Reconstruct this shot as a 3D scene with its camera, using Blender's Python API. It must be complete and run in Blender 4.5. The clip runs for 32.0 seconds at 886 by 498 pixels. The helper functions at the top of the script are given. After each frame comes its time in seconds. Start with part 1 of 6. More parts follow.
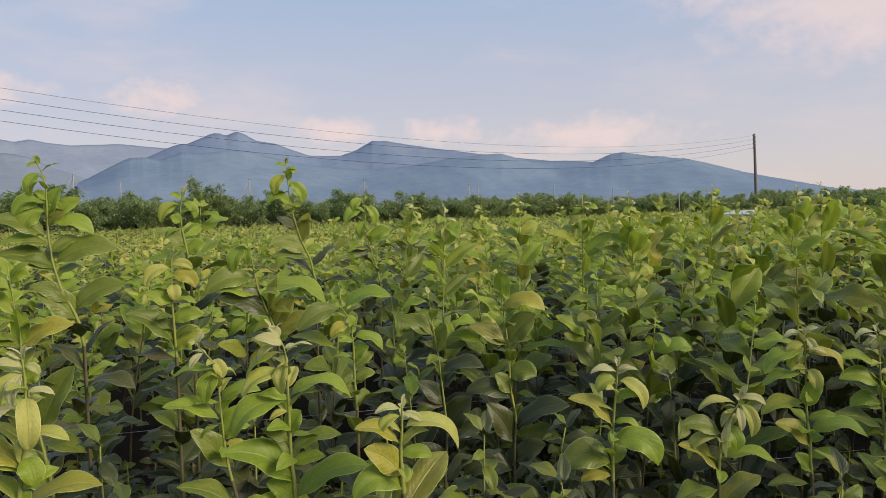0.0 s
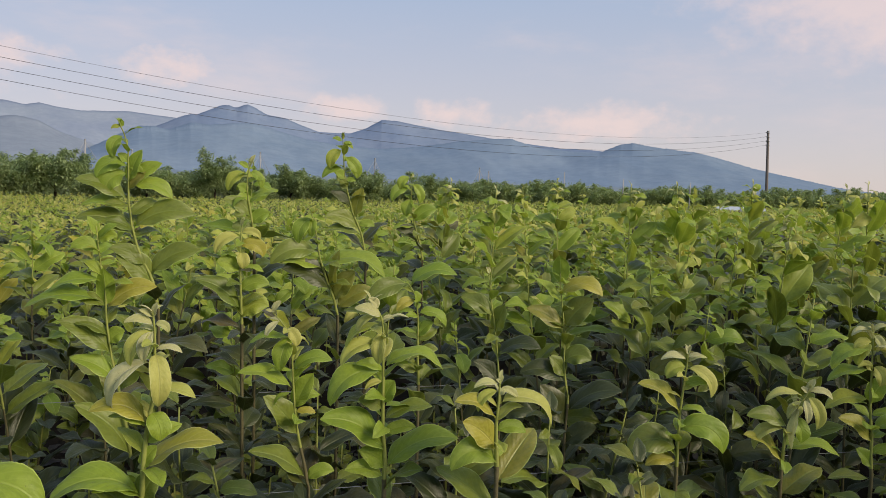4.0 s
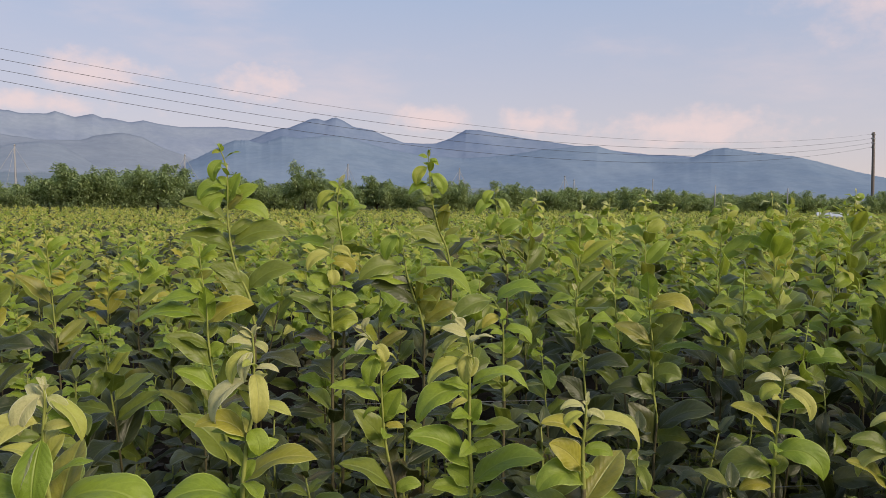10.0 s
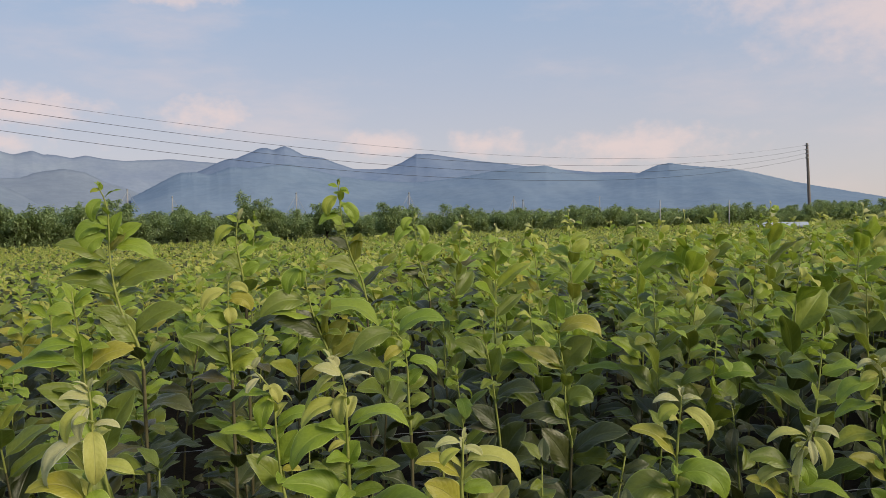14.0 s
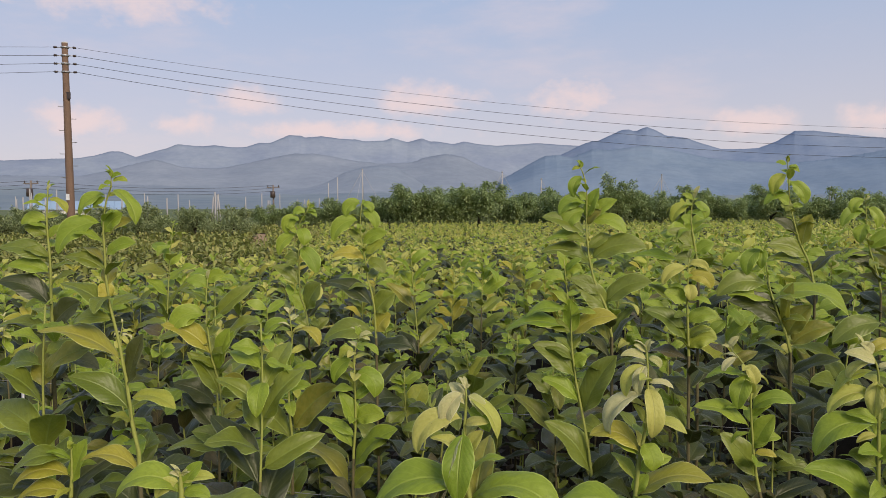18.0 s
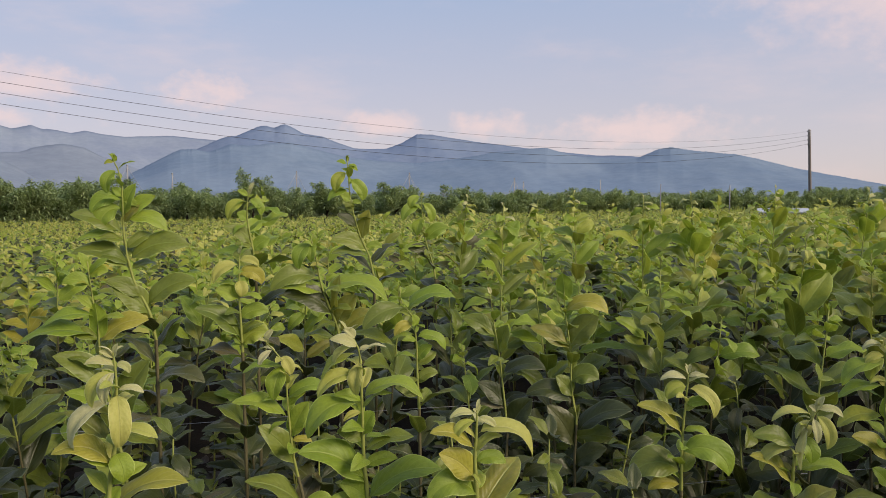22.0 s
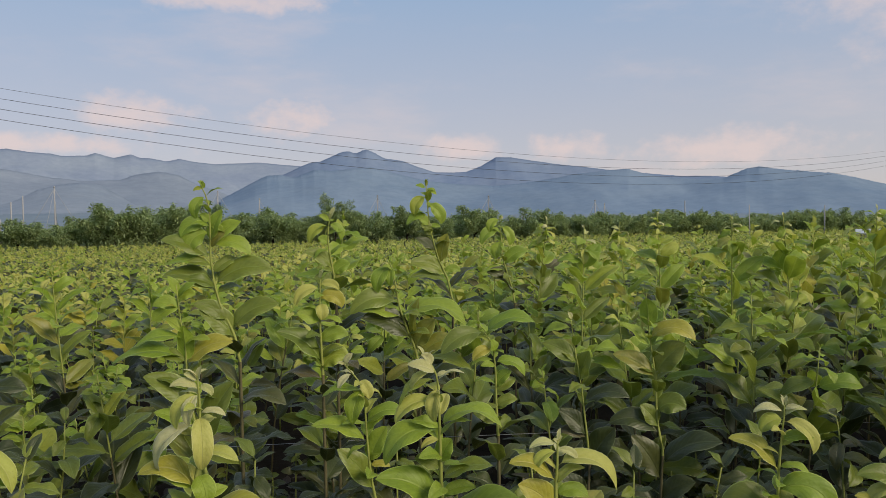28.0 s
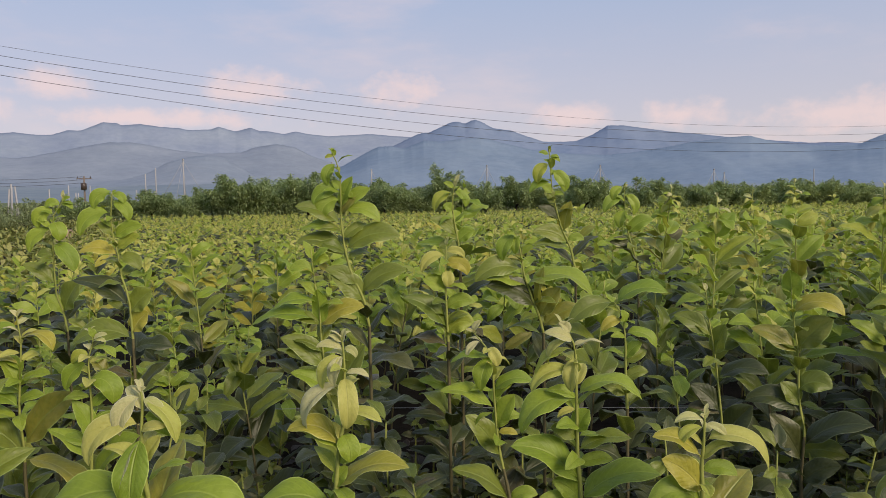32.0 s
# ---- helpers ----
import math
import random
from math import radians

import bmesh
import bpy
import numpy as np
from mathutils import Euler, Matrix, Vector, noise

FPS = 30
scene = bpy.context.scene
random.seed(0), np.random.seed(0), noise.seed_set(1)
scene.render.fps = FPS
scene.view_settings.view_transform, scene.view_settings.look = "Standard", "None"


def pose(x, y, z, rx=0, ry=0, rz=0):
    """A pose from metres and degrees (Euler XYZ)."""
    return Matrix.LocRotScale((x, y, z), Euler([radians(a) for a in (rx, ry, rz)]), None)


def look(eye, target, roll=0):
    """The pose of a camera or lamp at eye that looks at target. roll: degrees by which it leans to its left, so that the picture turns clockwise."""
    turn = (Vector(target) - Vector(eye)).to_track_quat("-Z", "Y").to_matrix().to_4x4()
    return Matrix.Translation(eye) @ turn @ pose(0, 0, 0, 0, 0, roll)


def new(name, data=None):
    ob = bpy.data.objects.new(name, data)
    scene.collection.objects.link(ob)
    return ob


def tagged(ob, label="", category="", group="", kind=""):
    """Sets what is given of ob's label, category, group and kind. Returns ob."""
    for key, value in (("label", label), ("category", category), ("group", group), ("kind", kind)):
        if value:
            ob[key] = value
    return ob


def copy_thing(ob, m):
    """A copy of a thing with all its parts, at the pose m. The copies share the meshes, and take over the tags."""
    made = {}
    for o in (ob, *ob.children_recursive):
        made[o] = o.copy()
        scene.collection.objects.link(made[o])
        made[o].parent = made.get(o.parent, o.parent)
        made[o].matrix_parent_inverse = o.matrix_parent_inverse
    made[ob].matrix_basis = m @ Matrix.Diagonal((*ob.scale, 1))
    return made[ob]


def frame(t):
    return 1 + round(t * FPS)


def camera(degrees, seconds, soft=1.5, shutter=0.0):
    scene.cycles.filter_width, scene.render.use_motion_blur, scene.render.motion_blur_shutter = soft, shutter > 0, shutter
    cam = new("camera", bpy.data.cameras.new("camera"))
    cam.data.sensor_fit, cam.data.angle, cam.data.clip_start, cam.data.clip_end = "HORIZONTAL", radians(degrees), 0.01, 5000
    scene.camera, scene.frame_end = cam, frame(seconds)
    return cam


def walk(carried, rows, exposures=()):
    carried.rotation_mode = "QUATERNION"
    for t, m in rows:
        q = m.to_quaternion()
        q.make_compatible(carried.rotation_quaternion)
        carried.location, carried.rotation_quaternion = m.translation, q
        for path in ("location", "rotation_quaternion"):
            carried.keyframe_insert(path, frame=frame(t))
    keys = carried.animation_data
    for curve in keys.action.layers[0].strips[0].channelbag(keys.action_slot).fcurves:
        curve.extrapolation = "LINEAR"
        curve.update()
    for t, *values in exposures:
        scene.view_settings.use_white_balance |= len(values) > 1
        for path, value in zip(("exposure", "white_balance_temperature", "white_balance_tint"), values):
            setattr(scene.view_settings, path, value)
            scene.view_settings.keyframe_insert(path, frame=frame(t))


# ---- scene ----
cam = camera(62.06, 32.0, soft=0.6)

# seconds, eye (x, y, z), turn to the left, tilt up, lean (degrees)
PATH = [
    (0, 0.131, -0.023, 1.286, -15.55, -3.21, -0.93),
    (0.5, 0.073, -0.027, 1.295, -15.56, -3.33, -0.12),
    (1, 0.005, -0.026, 1.294, -15.75, -3.46, 0.67),
    (1.5, -0.041, -0.019, 1.275, -16.20, -3.76, 1.86),
    (2, -0.037, -0.007, 1.276, -16.44, -4.11, 2.37),
    (2.5, -0.032, 0.011, 1.273, -16.50, -4.46, 2.47),
    (4.5, -0.056, 0.005, 1.278, -14.23, -4.57, 1.64),
    (5, -0.067, 0.007, 1.275, -13.10, -4.58, 1.68),
    (5.5, -0.078, 0.011, 1.280, -11.43, -4.57, 1.59),
    (6, -0.111, 0.013, 1.278, -6.46, -4.65, 1.16),
    (6.5, -0.140, 0.011, 1.275, -1.91, -4.64, 0.87),
    (7, -0.154, 0.013, 1.280, 0.55, -4.68, 0.72),
    (7.5, -0.171, 0.014, 1.284, 3.69, -4.79, 0.52),
    (8, -0.170, 0.007, 1.283, 4.53, -4.79, 0.63),
    (8.5, -0.147, 0.004, 1.289, 4.60, -4.66, 0.55),
    (9, -0.118, -0.003, 1.288, 2.72, -4.44, 0.86),
    (9.5, -0.090, -0.003, 1.294, -2.49, -4.20, 1.07),
    (10, -0.052, -0.012, 1.302, -8.60, -4.03, 1.10),
    (10.5, -0.021, -0.021, 1.307, -15.16, -3.93, 1.05),
    (11, 0.042, -0.026, 1.315, -17.70, -3.66, 0.73),
    (11.5, 0.093, -0.019, 1.315, -18.18, -3.41, 0.25),
    (12, 0.133, -0.009, 1.316, -18.39, -3.26, -0.04),
    (12.5, 0.163, -0.020, 1.316, -18.61, -3.02, -0.34),
    (13, 0.180, -0.024, 1.316, -18.98, -2.74, -0.47),
    (13.5, 0.156, -0.012, 1.319, -18.25, -2.46, -0.70),
    (14, 0.109, 0.008, 1.316, -12.14, -2.19, -1.15),
    (14.5, 0.036, 0.035, 1.313, -3.59, -1.91, -1.61),
    (15, -0.026, 0.051, 1.308, 4.09, -1.73, -1.85),
    (15.5, -0.074, 0.052, 1.299, 9.47, -1.90, -1.02),
    (17.5, -0.157, -0.022, 1.307, 14.49, -2.97, -0.29),
    (18, -0.180, -0.030, 1.305, 15.19, -3.25, -0.22),
    (18.5, -0.171, -0.036, 1.303, 15.24, -3.46, -0.14),
    (19, -0.159, -0.034, 1.307, 13.83, -3.61, 0.01),
    (19.5, -0.139, -0.033, 1.304, 11.71, -3.71, 0.10),
    (20, -0.102, -0.018, 1.303, 6.11, -3.76, 0.29),
    (20.5, -0.058, -0.012, 1.302, 0.49, -3.80, 0.50),
    (21, -0.017, -0.002, 1.301, -3.37, -3.83, 0.32),
    (21.5, 0.036, 0.009, 1.301, -7.58, -3.83, -0.20),
    (22, 0.075, -0.000, 1.305, -12.19, -3.66, -0.26),
    (22.5, 0.103, -0.013, 1.305, -14.53, -3.32, -0.31),
    (23, 0.123, -0.027, 1.308, -15.61, -2.97, -0.19),
    (23.5, 0.147, -0.026, 1.308, -17.28, -2.64, -0.20),
    (24, 0.158, -0.027, 1.312, -19.28, -2.40, -0.19),
    (24.5, 0.158, -0.033, 1.313, -20.28, -2.16, -0.27),
    (26.5, 0.124, -0.018, 1.321, -18.06, -1.69, -0.38),
    (27, 0.093, -0.002, 1.321, -10.91, -1.63, -0.48),
    (27.5, 0.082, 0.005, 1.316, -6.74, -1.66, -0.59),
    (28, 0.080, 0.018, 1.307, -6.04, -1.84, -0.63),
    (28.5, 0.062, 0.035, 1.304, -3.86, -2.04, -0.69),
    (29, 0.036, 0.039, 1.300, -0.30, -2.34, -0.80),
    (29.5, 0.029, 0.035, 1.302, 0.78, -2.77, -0.69),
    (30, 0.025, 0.035, 1.304, 1.23, -3.04, -0.75),
    (30.5, 0.027, 0.037, 1.302, 1.63, -3.42, -0.85),
    (31, 0.032, 0.043, 1.299, 2.02, -3.75, -0.82),
    (31.5, 0.031, 0.043, 1.297, 2.32, -3.99, -0.78),
    (32, 0.029, 0.044, 1.298, 2.39, -4.05, -0.66),
]
# the picture darkens and cools a little when the camera swings across
EXPOSURES = [(0.0, 0.10, 6500, 8), (5.0, 0.08, 6500, 8), (9.0, 0.08, 6500, 11), (12.5, 0.03, 6500, 10), (14.0, 0.0, 6430, 6), (15.2, -0.05, 6380, 5), (16.5, 0.02, 6450, 7), (18.0, 0.08, 6500, 11),
             (21.0, 0.08, 6500, 12), (24.0, 0.03, 6500, 10), (26.5, -0.05, 6400, 6), (28.0, -0.08, 6380, 5.5), (29.3, 0.06, 6450, 8), (30.5, 0.07, 6500, 9), (32.0, 0.06, 6500, 12)]
walk(cam, [(t, pose(x, y, z, 90 + tilt, 0, turn) @ pose(0, 0, 0, 0, 0, lean)) for t, x, y, z, turn, tilt, lean in PATH], EXPOSURES)


# ================= world, sun, exposure =================
SUN_AZ, SUN_EL = 135.0, 30.0          # compass-like: clockwise from +y, degrees
world = bpy.data.worlds.new("sky")
scene.world = world
world.use_nodes = True
wn, wl = world.node_tree.nodes, world.node_tree.links
wn.clear()


def wnode(kind, **values):
    n = wn.new(kind)
    for k, v in values.items():
        n.inputs[k].default_value = v
    return n


def wmath(op, a, b=0.0, clamp=False):
    n = wn.new("ShaderNodeMath")
    n.operation, n.use_clamp = op, clamp
    for i, v in enumerate((a, b)):
        if isinstance(v, (int, float)):
            n.inputs[i].default_value = v
        else:
            wl.new(v, n.inputs[i])
    return n.outputs[0]


def wvec(op, a, b):
    n = wn.new("ShaderNodeVectorMath")
    n.operation = op
    for i, v in enumerate((a, b)):
        if isinstance(v, tuple):
            n.inputs[i].default_value = v
        else:
            wl.new(v, n.inputs[i])
    return n


def wmix(fac, a, b):
    n = wn.new("ShaderNodeMix")
    n.data_type = "RGBA"
    for s, v in ((n.inputs[0], fac), (n.inputs[6], a), (n.inputs[7], b)):
        if isinstance(v, (tuple, float)):
            s.default_value = v
        else:
            wl.new(v, s)
    return n.outputs[2]


sky = wn.new("ShaderNodeTexSky")
sky.sky_type, sky.sun_disc = "NISHITA", False
sky.sun_elevation, sky.sun_rotation = radians(SUN_EL), radians(SUN_AZ)
sky.air_density, sky.dust_density, sky.ozone_density, sky.altitude = 1.0, 2.0, 1.5, 900
sky_lit = wn.new("ShaderNodeVectorMath")
sky_lit.operation = "SCALE"
sky_lit.inputs[3].default_value = 0.105
wl.new(sky.outputs[0], sky_lit.inputs[0])
coord = wn.new("ShaderNodeTexCoord")
sep = wn.new("ShaderNodeSeparateXYZ")
wl.new(coord.outputs["Generated"], sep.inputs[0])
up = wmath("MAXIMUM", sep.outputs[2], 0.0)
# evening haze: pale blue above, pinkish grey towards the horizon
low = wmath("POWER", wmath("SUBTRACT", 1.0, wmath("MULTIPLY", up, 3.4), True), 0.95)
warm = wmath("MULTIPLY_ADD", sep.outputs[0], 0.5)
wn_warm = warm.node
wn_warm.inputs[2].default_value = 0.35
wn_warm.use_clamp = True
high_tone = (0.395, 0.50, 0.695, 1)
haze = wmix(warm, (0.665, 0.56, 0.59, 1), (0.735, 0.62, 0.58, 1))
veil = wmix(low, high_tone, haze)
base_sky = wmix(0.8, sky_lit.outputs[0], veil)
# clouds: soft banks at fixed bearings (degrees clockwise from +y, elevation), widths
warp = wnode("ShaderNodeTexNoise", Scale=24.0, Detail=7.0, Roughness=0.6)
wl.new(wvec("MULTIPLY", coord.outputs["Generated"], (1.0, 1.0, 1.5)).outputs[0], warp.inputs["Vector"])
wob = wmath("SUBTRACT", warp.outputs["Fac"], 0.5)
mask = None
CLOUDS = [(-30, 8.0, 2.6, 1.0), (-16.5, 8.2, 3.4, 1.2), (-5.2, 8.3, 3.0, 1.4), (7.6, 6.0, 2.8, 0.9), (15.8, 5.8, 2.6, 1.0),
          (27.0, 5.4, 6.5, 1.2), (-41, 6.0, 3.0, 1.2), (-34, 6.0, 2.2, 0.8), (-24, 5.8, 8.0, 0.7), (45, 13.2, 9.0, 4.2), (39, 16.0, 8.0, 3.05), (-39, 14.6, 7.5, 1.6), (-9, 16.4, 6.0, 0.9)]
for az, el, wide, tall in CLOUDS:
    a, e = radians(az), radians(el)
    c = (math.sin(a) * math.cos(e), math.cos(a) * math.cos(e), math.sin(e))
    off = wvec("MULTIPLY", wvec("SUBTRACT", coord.outputs["Generated"], c).outputs[0], (1 / radians(wide), 1 / radians(wide), 1 / radians(tall)))
    d = wvec("LENGTH", off.outputs[0], (0, 0, 0)).outputs["Value"]
    m = wmath("SUBTRACT", 1.35, wmath("SUBTRACT", d, wmath("MULTIPLY", wob, 2.6 if tall < 3 else 1.7)))
    mask = m if mask is None else wmath("MAXIMUM", mask, m)
soft = wn.new("ShaderNodeMapRange")
soft.interpolation_type = "SMOOTHSTEP"
soft.inputs[1].default_value, soft.inputs[2].default_value = -0.05, 1.25
soft.inputs[4].default_value = 0.66
wl.new(mask, soft.inputs[0])
wisp = wnode("ShaderNodeTexNoise", Scale=3.2, Detail=6.0, Roughness=0.6)
wl.new(wvec("MULTIPLY", coord.outputs["Generated"], (1.0, 1.0, 3.5)).outputs[0], wisp.inputs["Vector"])
thin = wn.new("ShaderNodeMapRange")
thin.interpolation_type = "SMOOTHSTEP"
thin.inputs[1].default_value, thin.inputs[2].default_value, thin.inputs[4].default_value = 0.48, 0.8, 0.35
wl.new(wisp.outputs["Fac"], thin.inputs[0])
clouded = wmix(wmath("MAXIMUM", soft.outputs[0], thin.outputs[0]), base_sky, (0.87, 0.67, 0.63, 1))
bg = wnode("ShaderNodeBackground", Strength=1.0)
wl.new(clouded, bg.inputs[0])
wout = wn.new("ShaderNodeOutputWorld")
wl.new(bg.outputs[0], wout.inputs[0])

lamp = bpy.data.lights.new("sun", "SUN")
lamp.energy, lamp.angle, lamp.color = 3.7, radians(28), (1.0, 0.83, 0.61)
sun = new("sun", lamp)
sa, se = radians(SUN_AZ), radians(SUN_EL)
sun.matrix_world = look((math.sin(sa) * 50, math.cos(sa) * 50, 50 * math.tan(se)), (0, 0, 0))


# ================= materials =================
def material(name, rough=0.7, spec=0.3):
    m = bpy.data.materials.new(name)
    m.use_nodes = True
    nt = m.node_tree
    bsdf = nt.nodes["Principled BSDF"]
    bsdf.inputs["Roughness"].default_value = rough
    bsdf.inputs["Specular IOR Level"].default_value = spec
    return m, nt, bsdf


def ramp(nt, fac, stops):
    n = nt.nodes.new("ShaderNodeValToRGB")
    e = n.color_ramp.elements
    while len(e) < len(stops):
        e.new(0.5)
    for el, (p, c) in zip(e, stops):
        el.position, el.color = p, (*c, 1)
    nt.links.new(fac, n.inputs[0])
    return n.outputs[0]


def noise_tex(nt, scale, detail=4.0, rough=0.55, vec=None):
    n = nt.nodes.new("ShaderNodeTexNoise")
    n.inputs["Scale"].default_value, n.inputs["Detail"].default_value, n.inputs["Roughness"].default_value = scale, detail, rough
    if vec is not None:
        nt.links.new(vec, n.inputs["Vector"])
    return n.outputs["Fac"]


def mix_rgb(nt, fac, a, b, mode="MIX"):
    n = nt.nodes.new("ShaderNodeMix")
    n.data_type, n.blend_type = "RGBA", mode
    for s, v in ((n.inputs[0], fac), (n.inputs[6], a), (n.inputs[7], b)):
        if isinstance(v, (int, float)):
            s.default_value = v
        elif isinstance(v, tuple):
            s.default_value = (*v, 1)
        else:
            nt.links.new(v, s)
    return n.outputs[2]


def bump(nt, bsdf, height, strength=0.3, dist=0.01):
    n = nt.nodes.new("ShaderNodeBump")
    n.inputs["Strength"].default_value, n.inputs["Distance"].default_value = strength, dist
    nt.links.new(height, n.inputs["Height"])
    nt.links.new(n.outputs[0], bsdf.inputs["Normal"])


def simple(name, c1, c2, scale=6.0, rough=0.7, spec=0.3, bump_s=0.2, metal=0.0):
    m, nt, b = material(name, rough, spec)
    tc = nt.nodes.new("ShaderNodeTexCoord")
    f1 = noise_tex(nt, scale, 6, 0.65, tc.outputs["Object"])
    f2 = noise_tex(nt, scale * 9, 3, 0.6, tc.outputs["Object"])
    col = mix_rgb(nt, f1, c1, c2)
    col = mix_rgb(nt, 0.25, col, ramp(nt, f2, [(0.3, (0.35, 0.35, 0.35)), (0.7, (1, 1, 1))]), "MULTIPLY")
    nt.links.new(col, b.inputs["Base Color"])
    b.inputs["Metallic"].default_value = metal
    if bump_s:
        bump(nt, b, f2, bump_s, 0.01)
    return m


def leaf_material(name, stops, vein, rough, trans, island):
    """A leaf with a pale midrib and side veins; every leaf takes its own tone from stops."""
    m, nt, b = material(name, rough, 0.45)
    L = nt.links
    if island:
        rnd = nt.nodes.new("ShaderNodeNewGeometry").outputs["Random Per Island"]
    else:
        rnd = nt.nodes.new("ShaderNodeObjectInfo").outputs["Random"]
    tc = nt.nodes.new("ShaderNodeTexCoord")
    uv = nt.nodes.new("ShaderNodeSeparateXYZ")
    L.new(tc.outputs["UV"], uv.inputs[0])

    def mth(op, a, b2=0.0, clamp=False):
        n = nt.nodes.new("ShaderNodeMath")
        n.operation, n.use_clamp = op, clamp
        for i, v in enumerate((a, b2)):
            if isinstance(v, (int, float)):
                n.inputs[i].default_value = v
            else:
                L.new(v, n.inputs[i])
        return n.outputs[0]

    side = mth("ABSOLUTE", mth("SUBTRACT", uv.outputs[0], 0.5))
    rib = mth("SUBTRACT", 1.0, mth("MULTIPLY", side, 26.0), True)
    wave = mth("SINE", mth("MULTIPLY", mth("SUBTRACT", uv.outputs[1], mth("MULTIPLY", side, 0.6)), 58.0))
    veins = mth("MULTIPLY", mth("SUBTRACT", wave, 0.75, True), 2.2, True)
    lines = mth("MAXIMUM", rib, mth("MULTIPLY", veins, 0.5))
    margin = mth("MULTIPLY", mth("SUBTRACT", side, 0.462, True), 30.0, True)
    base = ramp(nt, rnd, stops)
    blot = noise_tex(nt, 14, 4, 0.6, tc.outputs["Object"])
    base = mix_rgb(nt, mth("MULTIPLY", mth("SUBTRACT", blot, 0.42, True), 1.6, True), base, tuple(0.72 * v for v in stops[0][1]))
    spots = noise_tex(nt, 55, 2, 0.5, tc.outputs["Object"])
    base = mix_rgb(nt, mth("MULTIPLY", mth("SUBTRACT", spots, 0.69, True), 9.0, True), base, (0.10, 0.07, 0.03))
    col = mix_rgb(nt, mth("MULTIPLY", lines, 0.62), base, vein)
    col = mix_rgb(nt, mth("MULTIPLY", margin, 0.75), col, tuple(min(0.7, 1.5 * v + 0.03) for v in vein))
    L.new(col, b.inputs["Base Color"])
    quilt = mth("MULTIPLY", wave, mth("MULTIPLY", side, -0.22))
    bump(nt, b, mth("ADD", mth("SUBTRACT", quilt, mth("MULTIPLY", rib, 0.7)), mth("MULTIPLY", blot, 0.7)), 0.5, 0.004)
    tr = nt.nodes.new("ShaderNodeBsdfTranslucent")
    L.new(mix_rgb(nt, 0.35, col, (0.45, 0.55, 0.06)), tr.inputs[0])
    mx = nt.nodes.new("ShaderNodeMixShader")
    mx.inputs[0].default_value = trans
    L.new(b.outputs[0], mx.inputs[1])
    L.new(tr.outputs[0], mx.inputs[2])
    L.new(mx.outputs[0], nt.nodes["Material Output"].inputs[0])
    return m


YOUNG = [(0.0, (0.41, 0.42, 0.085)), (0.5, (0.50, 0.485, 0.14)), (1.0, (0.37, 0.42, 0.065))]
FRESH = [(0.0, (0.180, 0.270, 0.024)), (0.5, (0.280, 0.360, 0.036)), (0.85, (0.215, 0.305, 0.030)), (1.0, (0.37, 0.37, 0.05))]
GREEN = [(0.0, (0.105, 0.145, 0.018)), (0.4, (0.175, 0.212, 0.026)), (0.8, (0.130, 0.165, 0.022)), (1.0, (0.24, 0.22, 0.036))]
# mature leaf tone, darkened further to carry the shade low in the beds
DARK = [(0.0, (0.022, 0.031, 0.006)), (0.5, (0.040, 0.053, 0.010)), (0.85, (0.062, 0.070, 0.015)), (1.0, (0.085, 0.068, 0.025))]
DOWN = [(0.0, (0.43, 0.43, 0.18)), (0.5, (0.53, 0.51, 0.27)), (1.0, (0.40, 0.42, 0.15))]
BRONZE = [(0.0, (0.29, 0.29, 0.035)), (0.5, (0.40, 0.36, 0.05)), (1.0, (0.33, 0.31, 0.035))]
VEIN = {"downy": (0.64, 0.58, 0.38), "bronze": (0.5, 0.46, 0.16), "young": (0.5, 0.5, 0.2), "fresh": (0.36, 0.44, 0.09), "green": (0.24, 0.31, 0.075), "dark": (0.10, 0.12, 0.05)}
LEAF, LEAF_STUFF = {}, {}
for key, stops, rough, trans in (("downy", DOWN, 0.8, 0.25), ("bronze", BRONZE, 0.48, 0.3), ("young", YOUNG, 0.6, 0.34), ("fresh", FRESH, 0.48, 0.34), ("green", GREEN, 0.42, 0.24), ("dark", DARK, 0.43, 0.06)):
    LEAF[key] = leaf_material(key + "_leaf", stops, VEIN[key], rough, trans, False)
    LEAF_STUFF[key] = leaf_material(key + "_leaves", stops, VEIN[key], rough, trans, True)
# orchard green lightened and greyed, with some distance haze in the colour
PEACH = leaf_material("orchard_leaves", [(0, (0.125, 0.180, 0.085)), (0.5, (0.255, 0.335, 0.150)), (1, (0.44, 0.52, 0.26))], (0.22, 0.28, 0.1), 0.42, 0.4, True)
SHRUB = leaf_material("shrub_leaves", [(0, (0.17, 0.215, 0.095)), (0.5, (0.26, 0.31, 0.14)), (1, (0.38, 0.43, 0.21))], (0.2, 0.25, 0.1), 0.55, 0.2, True)
WEED = leaf_material("weed_leaves", [(0, (0.15, 0.18, 0.04)), (0.5, (0.22, 0.24, 0.06)), (1, (0.32, 0.29, 0.10))], (0.25, 0.28, 0.1), 0.6, 0.2, True)
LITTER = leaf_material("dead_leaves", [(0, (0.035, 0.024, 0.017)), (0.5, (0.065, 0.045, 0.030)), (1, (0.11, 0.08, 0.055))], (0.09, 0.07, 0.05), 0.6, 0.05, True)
STEM = simple("green_stem", (0.30, 0.33, 0.08), (0.22, 0.25, 0.06), 20, 0.6, 0.3, 0.1)
STEM_OLD = simple("brown_stem", (0.14, 0.125, 0.06), (0.10, 0.09, 0.05), 20, 0.8, 0.2, 0.3)
BARK = simple("bark", (0.07, 0.055, 0.045), (0.035, 0.03, 0.025), 12, 0.9, 0.1, 0.5)
